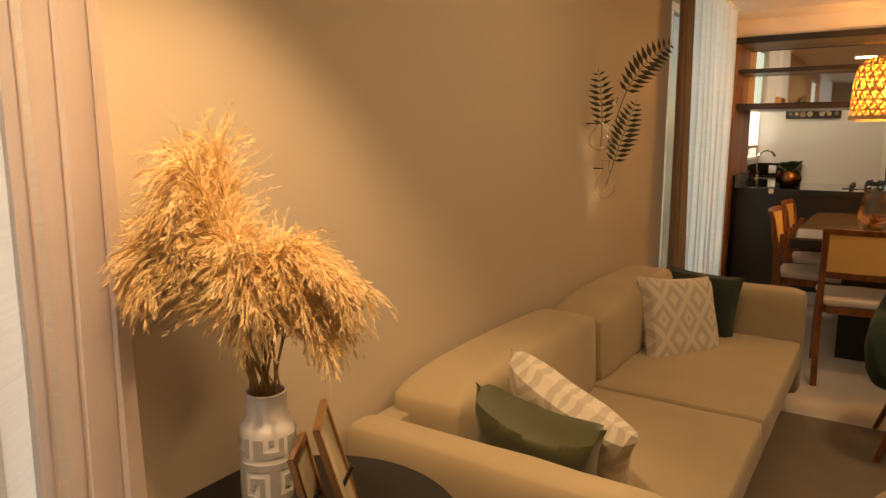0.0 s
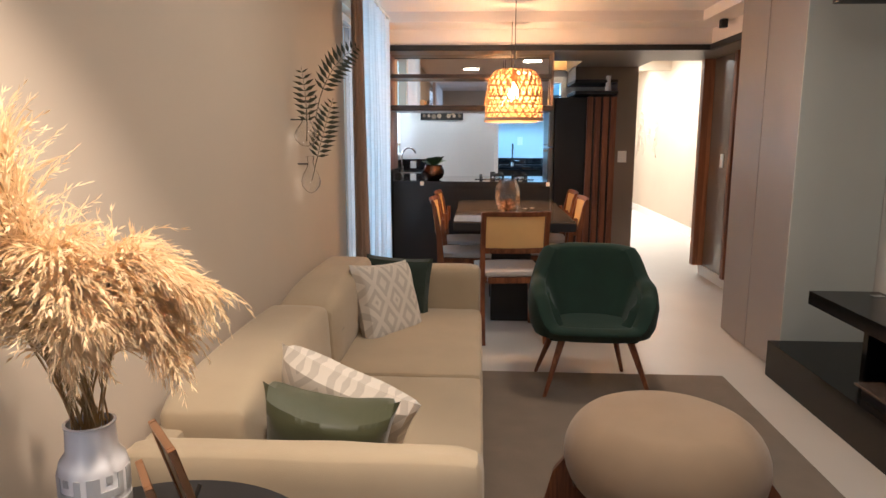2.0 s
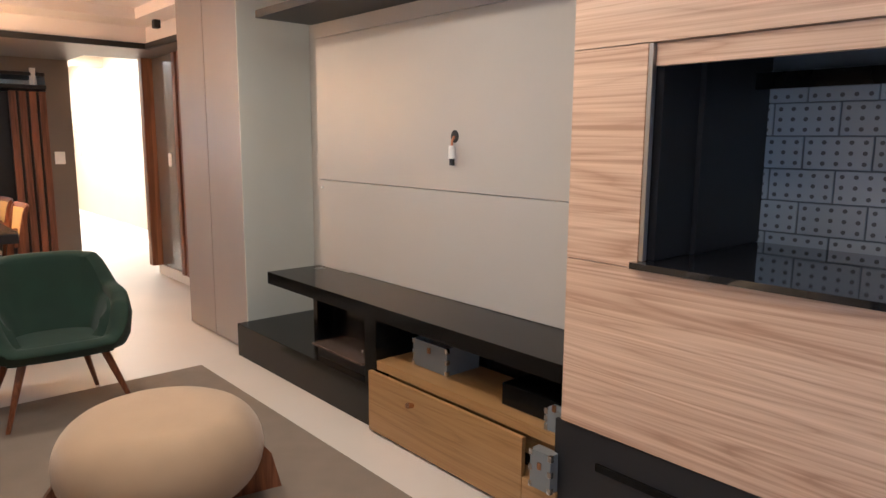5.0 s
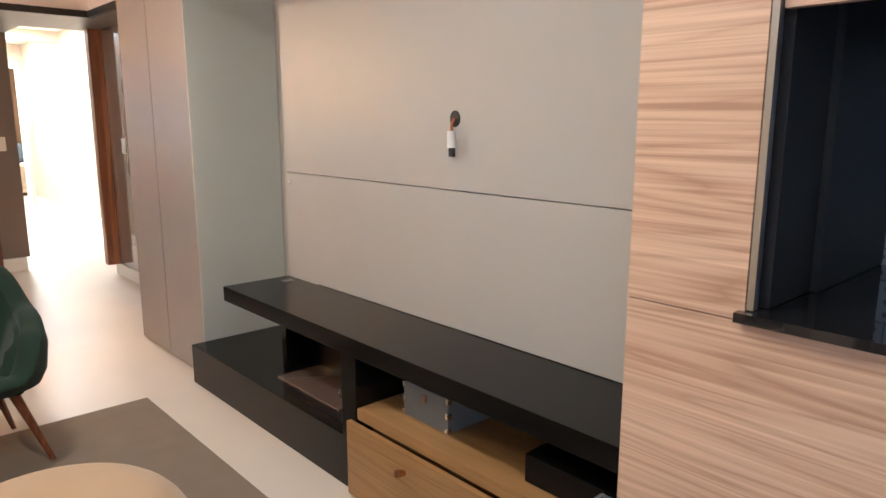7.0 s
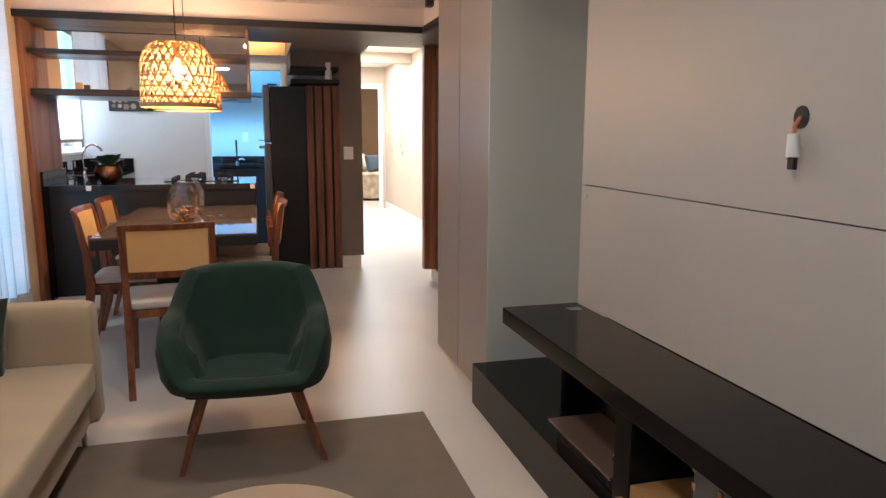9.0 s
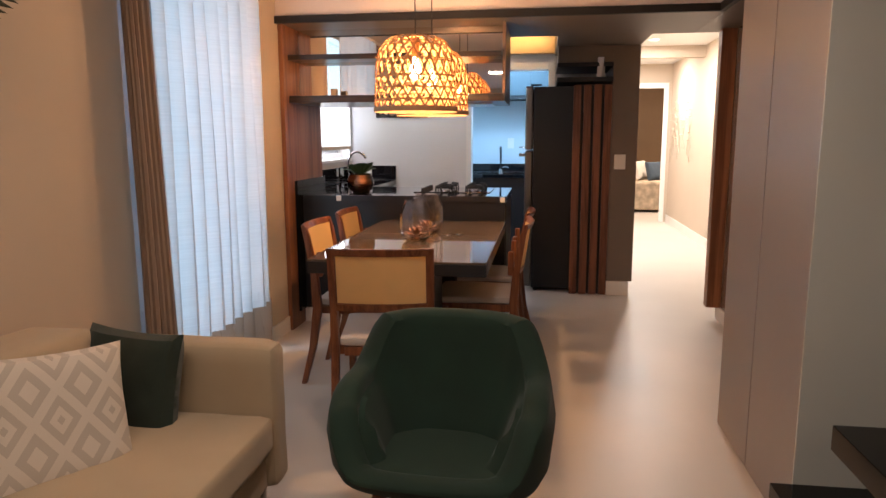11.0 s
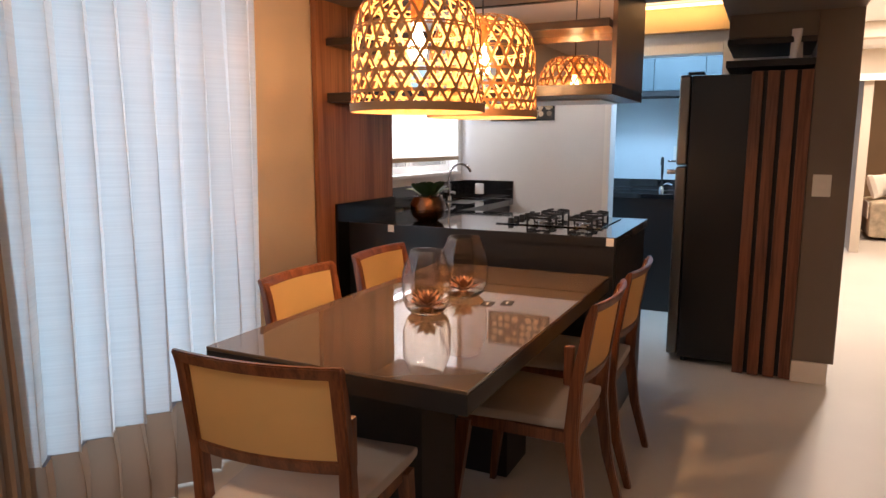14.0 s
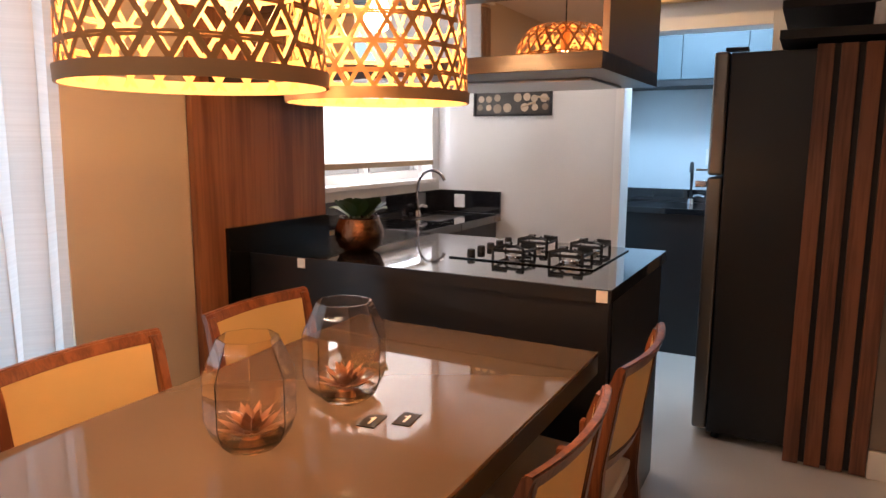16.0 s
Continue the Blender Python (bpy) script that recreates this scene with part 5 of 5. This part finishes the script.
pot = thing("plant_pot", (0.70, 7.90, 0.9145), "hammered bronze pot with a leafy green plant on the peninsula", "potted plant")
bm = lathe(bmesh.new(), [(0, 0), (0.055, 0), (0.082, 0.018), (0.098, 0.055), (0.097, 0.09), (0.078, 0.130), (0.080, 0.136), (0.074, 0.136), (0.072, 0.11), (0, 0.105)], 48)
part("bowl", bm, M_COPPER, pot)
part("soil", lathe(bmesh.new(), [(0, 0.106), (0.062, 0.106), (0, 0.114)], 24), M_SOIL, pot)
rng = random.Random(4)
for k in range(9):
    a = k * 2.4 + 0.3
    up = rng.uniform(0.9, 2.0)
    d = Vector((math.cos(a), math.sin(a), up)).normalized()
    s = Vector((-math.sin(a), math.cos(a), 0))
    ln, wd = rng.uniform(0.11, 0.15), rng.uniform(0.042, 0.056)
    bm = bmesh.new()
    base = Vector((0.02 * math.cos(a), 0.02 * math.sin(a), 0.11))
    prev = None
    for i in range(9):
        u = i / 8
        p = base + d * (0.03 + ln * u) + Vector((0, 0, -0.05 * u * u))
        w = wd * math.sin(math.pi * (0.04 + 0.94 * u)) ** 0.7
        q = (bm.verts.new(p - s * w + Vector((0, 0, 0.006))), bm.verts.new(p), bm.verts.new(p + s * w + Vector((0, 0, 0.006))))
        if prev:
            bm.faces.new((prev[0], prev[1], q[1], q[0]))
            bm.faces.new((prev[1], prev[2], q[2], q[1]))
        prev = q
    part("leaf", bm, M_LEAF if k % 4 else M_LEAFP, pot)
    part("leaf_stalk", rod(bmesh.new(), base - Vector((0, 0, 0.01)), base + d * 0.03, 0.003), M_LEAF, pot)

hd = thing("hood_cabinet", (0, 0, 0), "hanging cabinet with a bronze mirror front over the peninsula", "wall cabinet")
part("body", B(0.334, 7.705, 1.583, 1.738, 8.205, SOFF - 0.001), M_PANELW, hd)
part("mirror_front", B(0.334, 7.699, 1.583, 1.738, 7.7035, SOFF - 0.002), M_MIRROR, hd, "bronze mirror front")
part("side_panel", B(1.740, 7.56, 1.583, 1.760, 8.208, SOFF - 0.001, bevel=0.001), M_PANELD, hd)
part("bottom_slab", B(0.334, 7.50, 1.536, 1.760, 8.208, 1.582, bevel=0.002), M_SHELF, hd)
part("upper_shelf", B(0.334, 7.50, 1.812, 1.738, 7.698, 1.845, bevel=0.002), M_SHELF, hd)
part("hood_filter", B(1.10, 7.75, 1.528, 1.66, 8.12, 1.5355, bevel=0.002), M_STEEL, hd, "steel hood filter")
solo("candle_block", B(0.60, 7.56, 1.5825, 0.64, 7.60, 1.63, bevel=0.002), M_TANBAR, "small pale wooden block on the hanging shelf", "ornament")

pc = thing("picture", (0.69, 9.4695, 1.495), "dark framed picture of spice bowls on the kitchen wall", "picture")
part("print", B(-0.235, -0.008, 0.005, 0.235, -0.002, 0.255), M_PHOTO, pc)
for a in ((-0.245, -0.018, 0, -0.232, 0, 0.26), (0.232, -0.018, 0, 0.245, 0, 0.26), (-0.2315, -0.018, 0, 0.2315, 0, 0.012), (-0.2315, -0.018, 0.248, 0.2315, 0, 0.26)):
    part("frame_border", B(*a, bevel=0.001), M_BLACKM, pc)
rng = random.Random(8)
for i in range(8):
    for j in range(4):
        if (i + j) % 5 == 4:
            continue
        x, z, r = -0.20 + i * 0.057 + rng.uniform(-0.008, 0.008), 0.045 + j * 0.058 + rng.uniform(-0.006, 0.006), rng.uniform(0.017, 0.027)
        part("bowl_disc", rod(bmesh.new(), (x, -0.0082, z), (x, -0.010, z), r, seg=16), M_SPICE, pc)
for x, z, a in ((0.06, 0.05, 0.3), (0.14, 0.11, -0.2), (-0.10, 0.20, 0.1)):
    part("spoon", rod(bmesh.new(), (x, -0.0105, z), (x + 0.09 * math.cos(a), -0.0105, z + 0.09 * math.sin(a)), 0.004, 0.009, seg=6), M_TANBAR, pc)

# ---- refrigerator, slats, cupboard ----
fr = thing("refrigerator", (0, 0, 0), "tall graphite refrigerator standing beside the walnut slats", "refrigerator")
part("body", B(1.925, 8.89, 0.03, 2.545, 9.44, 1.722, bevel=0.006), M_FRIDGE, fr)
part("lower_door", B(1.858, 8.892, 0.04, 1.920, 9.438, 1.195, bevel=0.012, seg=3), M_FRIDGED, fr)
part("upper_door", B(1.858, 8.892, 1.205, 1.920, 9.438, 1.728, bevel=0.012, seg=3), M_FRIDGED, fr)
part("hinge_cover", B(1.90, 8.90, 1.7285, 1.99, 8.95, 1.745, bevel=0.004), M_BLACKM, fr)
for z0, z1 in ((1.150, 1.178), (1.222, 1.232)):
    part("handle", B(1.808, 8.905, z0, 1.857, 8.935, z1, bevel=0.004), M_CHROME, fr, "chrome handle")
for x in (1.96, 2.5):
    for y in (8.93, 9.4):
        part("foot", rod(bmesh.new(), (x, y, 0), (x, y, 0.03), 0.018), M_BLACKM, fr)
sp = thing("slatted_panel", (0, 0, 0), "dark panel with four upright walnut slats beside the refrigerator", "slatted panel")
part("backing", B(2.248, 8.825, 0.004, 2.548, 8.845, 1.727), M_BLACKM, sp)
for k in range(4):
    x = 2.245 + k * 0.0818
    part("slat", B(x, 8.795, 0.004, x + 0.059, 8.824, 1.727, bevel=0.002), M_SLAT, sp)
solo("shelf", B(2.11, 8.755, 1.7465, 2.550, 9.44, 1.782, bevel=0.002), M_BLACKM, "black shelf over the refrigerator and slats", "shelf")
solo("shelf", B(2.11, 8.79, 1.868, 2.550, 9.44, 1.90, bevel=0.002), M_BLACKM, "black shelf under the taupe wall cupboard", "shelf")
wc = thing("wall_cupboard", (0, 0, 0), "taupe wall cupboard above the refrigerator", "cupboard")
part("body", B(2.115, 8.82, 1.902, 2.550, 9.46, SOFF - 0.001), M_TAUPE, wc)
part("door", B(2.115, 8.798, 1.902, 2.550, 8.818, SOFF - 0.001, bevel=0.001), M_TAUPE, wc)
bm = bmesh.new()
rings = []
for i in range(10):
    z = 0.155 * i / 9
    k, tw = 1 + 0.10 * abs(i / 9 - 0.4), 0.6 * i / 9
    rings.append([bm.verts.new((0.027 * k * (1 + 0.15 * math.cos(4 * a)) * math.cos(a + tw), 0.027 * k * (1 + 0.15 * math.cos(4 * a)) * math.sin(a + tw), z)) for a in np.linspace(0, 2 * math.pi, 25)[:-1]])
for a, b in zip(rings, rings[1:]):
    for k in range(24):
        bm.faces.new((a[k], a[(k + 1) % 24], b[(k + 1) % 24], b[k]))
bm.faces.new(rings[0][::-1])
o = solo("twisted_vase", bm, M_CERAMIC, "slender twisted white vase on the black shelf", "vase")
o.matrix_basis = pose(2.455, 8.81, 1.7825)
lv = thing("led_cove", (0, 0, 0), "warm lit cove board above the laundry doorway", "cove light")
part("board", B(1.30, 9.40, 2.05, 2.095, 9.468, 2.215), M_WARMB, lv)
part("strip", B(1.32, 9.30, 2.19, 2.07, 9.325, 2.205), M_LED, lv, "glowing warm strip")

# ---- laundry ----
ls = thing("laundry_counter", (0, 0, 0), "black laundry counter with a sink beyond the doorway", "counter")
part("cabinet", B(1.104, 10.14, 0.0, 2.64, 10.618, 0.90), M_DARK, ls)
part("worktop", B(1.104, 10.12, 0.902, 2.64, 10.618, 0.94, bevel=0.002), M_GRANITE, ls)
part("backsplash", B(1.104, 10.60, 0.941, 2.64, 10.618, 1.03, bevel=0.001), M_GRANITE, ls)
lw = thing("laundry_wall_cupboard", (0, 0, 0), "blue-grey wall cupboard over the laundry counter", "cupboard")
part("body", B(1.104, 10.32, 1.74, 2.64, 10.618, CEIL - 0.001), M_BLUECAB, lw)
part("base_shelf", B(1.104, 10.29, 1.70, 2.64, 10.618, 1.738), M_BLACKM, lw)
for k in range(4):
    part("door", B(1.106 + k * 0.384, 10.30, 1.742, 1.486 + k * 0.384, 10.318, CEIL - 0.002, bevel=0.002), M_BLUECAB, lw)
faucet("laundry_tap", (1.56, 10.50, 0.9405), "black and chrome laundry tap on the counter", 0.27, 0.05, M_BLACKM, -90)
plate("power_outlet", (1.66, 10.6195, 1.25), 0.07, 0.11, "y", "white outlet plate on the blue laundry wall")

# ---- hall ----
solo("hall_post", B(3.19, 8.06, 0.096, 3.2885, 8.15, SOFF - 0.002, bevel=0.002), M_PANELW, "upright walnut post at the end of the taupe hall wall", "post")
for k in range(4):
    y0 = 7.02 + 0.12 * k
    solo("hall_batten", B(3.24, y0, 0.096, 3.2885, y0 + 0.07, SOFF - 0.002, bevel=0.002), M_SLAT, "upright walnut batten on the taupe hall wall", "batten", "battens on the hall wall")
for x, y in ((3.09, 10.56), (3.25, 11.45)):
    dl = thing("downlight", (x, y, 2.4185), "round lit recessed downlight in the white hall ceiling", "downlight", "downlights in the hall")
    part("trim_ring", lathe(bmesh.new(), [(0.050, 0), (0.062, 0), (0.062, -0.006), (0.050, -0.004), (0.050, 0)], 28), M_WHITE, dl)
    part("lens", lathe(bmesh.new(), [(0, -0.003), (0.049, -0.003), (0.049, -0.001), (0, -0.001)], 28), M_DOWN, dl)
ar = thing("wall_art", (0, 0, 0), "pale branching metal wall sculpture with small blossoms in the hall", "wall sculpture")
rng = random.Random(21)
for k in range(9):
    y0 = 12.6 + k * 0.17
    pts = [(3.935, y0, 1.05 + rng.uniform(-0.1, 0.1))]
    for i in range(7):
        a = pts[-1]
        pts.append((3.93 - 0.01 * rng.random(), a[1] + rng.uniform(-0.08, 0.08), a[2] + 0.10))
    part("branch", tube(bmesh.new(), pts, 0.006, 6, 0.4), M_ART, ar)
    for p in pts[2:]:
        part("blossom", lathe(bmesh.new(), [(0, -0.012), (0.02, 0), (0, 0.012)], 6, (p[0] - 0.01, p[1] + rng.uniform(-0.04, 0.04), p[2])), M_ART, ar)

# ---- bedroom ----
bd = thing("bed", (0, 0, 0), "single bed with a beige floral bedspread and white pillow", "bed")
bm = soft_box(3.62, 15.55, 0.04, 5.4, 16.6, 0.55, 0.06, 0.02, 4, n=18)
for v in bm.verts:
    if v.co.z < 0.4:
        k = (0.4 - v.co.z) * 0.10
        v.co.y += k * (math.sin(v.co.x * 22) - 0.6) * (1 if v.co.y > 16 else -1) * (-1 if v.co.y < 16 else 1) * 0.8
part("bedspread", bm, M_BED, bd)
part("mattress", B(3.60, 15.60, 0.30, 3.618, 16.55, 0.53, bevel=0.004), M_LINEN, bd)
part("headboard", B(3.42, 15.45, 0.0, 3.50, 16.75, 0.82, bevel=0.01), M_PANELW, bd)
pw = solo("pillow", puff(bmesh.new(), 0.62, 0.36, 0.16, seed=5), M_LINEN, "white pillow leaning on the wooden headboard", "pillow")
pw.matrix_basis = pose(3.78, 16.0, 0.73, -20, 0, 62)
pw = solo("cushion", puff(bmesh.new(), 0.40, 0.36, 0.14, seed=6), M_BLUECUSH, "slate blue cushion in front of the white pillow", "cushion")
pw.matrix_basis = pose(4.02, 15.85, 0.72, -18, 0, 35)

# ---- niche blocks ----
base_t = None
for j in range(7):
    for i in range(7):
        y, z = 1.195 + i * 0.204 - (0.102 if j % 2 else 0), 0.905 + j * 0.107
        if y + 0.20 > 2.64 or z + 0.104 > 1.62 or y < 1.19:
            continue
        if base_t is None:
            base_t = finish("block", B(-0.008, 0, 0, 0, 0.200, 0.103, bevel=0.002, seg=1), M_TILEN)
            bm = bmesh.new()
            for a in range(5):
                for b in range(3):
                    rod(bm, (-0.0082, 0.020 + 0.040 * a, 0.018 + 0.0335 * b), (-0.0098, 0.020 + 0.040 * a, 0.018 + 0.0335 * b), 0.0072, seg=8)
            base_m = finish("motif", bm, M_TILEDOT)
            base_m.parent = base_t
            base_t.parent = nw
            base_t.matrix_basis = pose(3.3995, y, z)
        else:
            t = base_t.copy()
            scene.collection.objects.link(t)
            t.matrix_basis = pose(3.3995, y, z)
            mm = base_m.copy()
            scene.collection.objects.link(mm)
            mm.parent = t
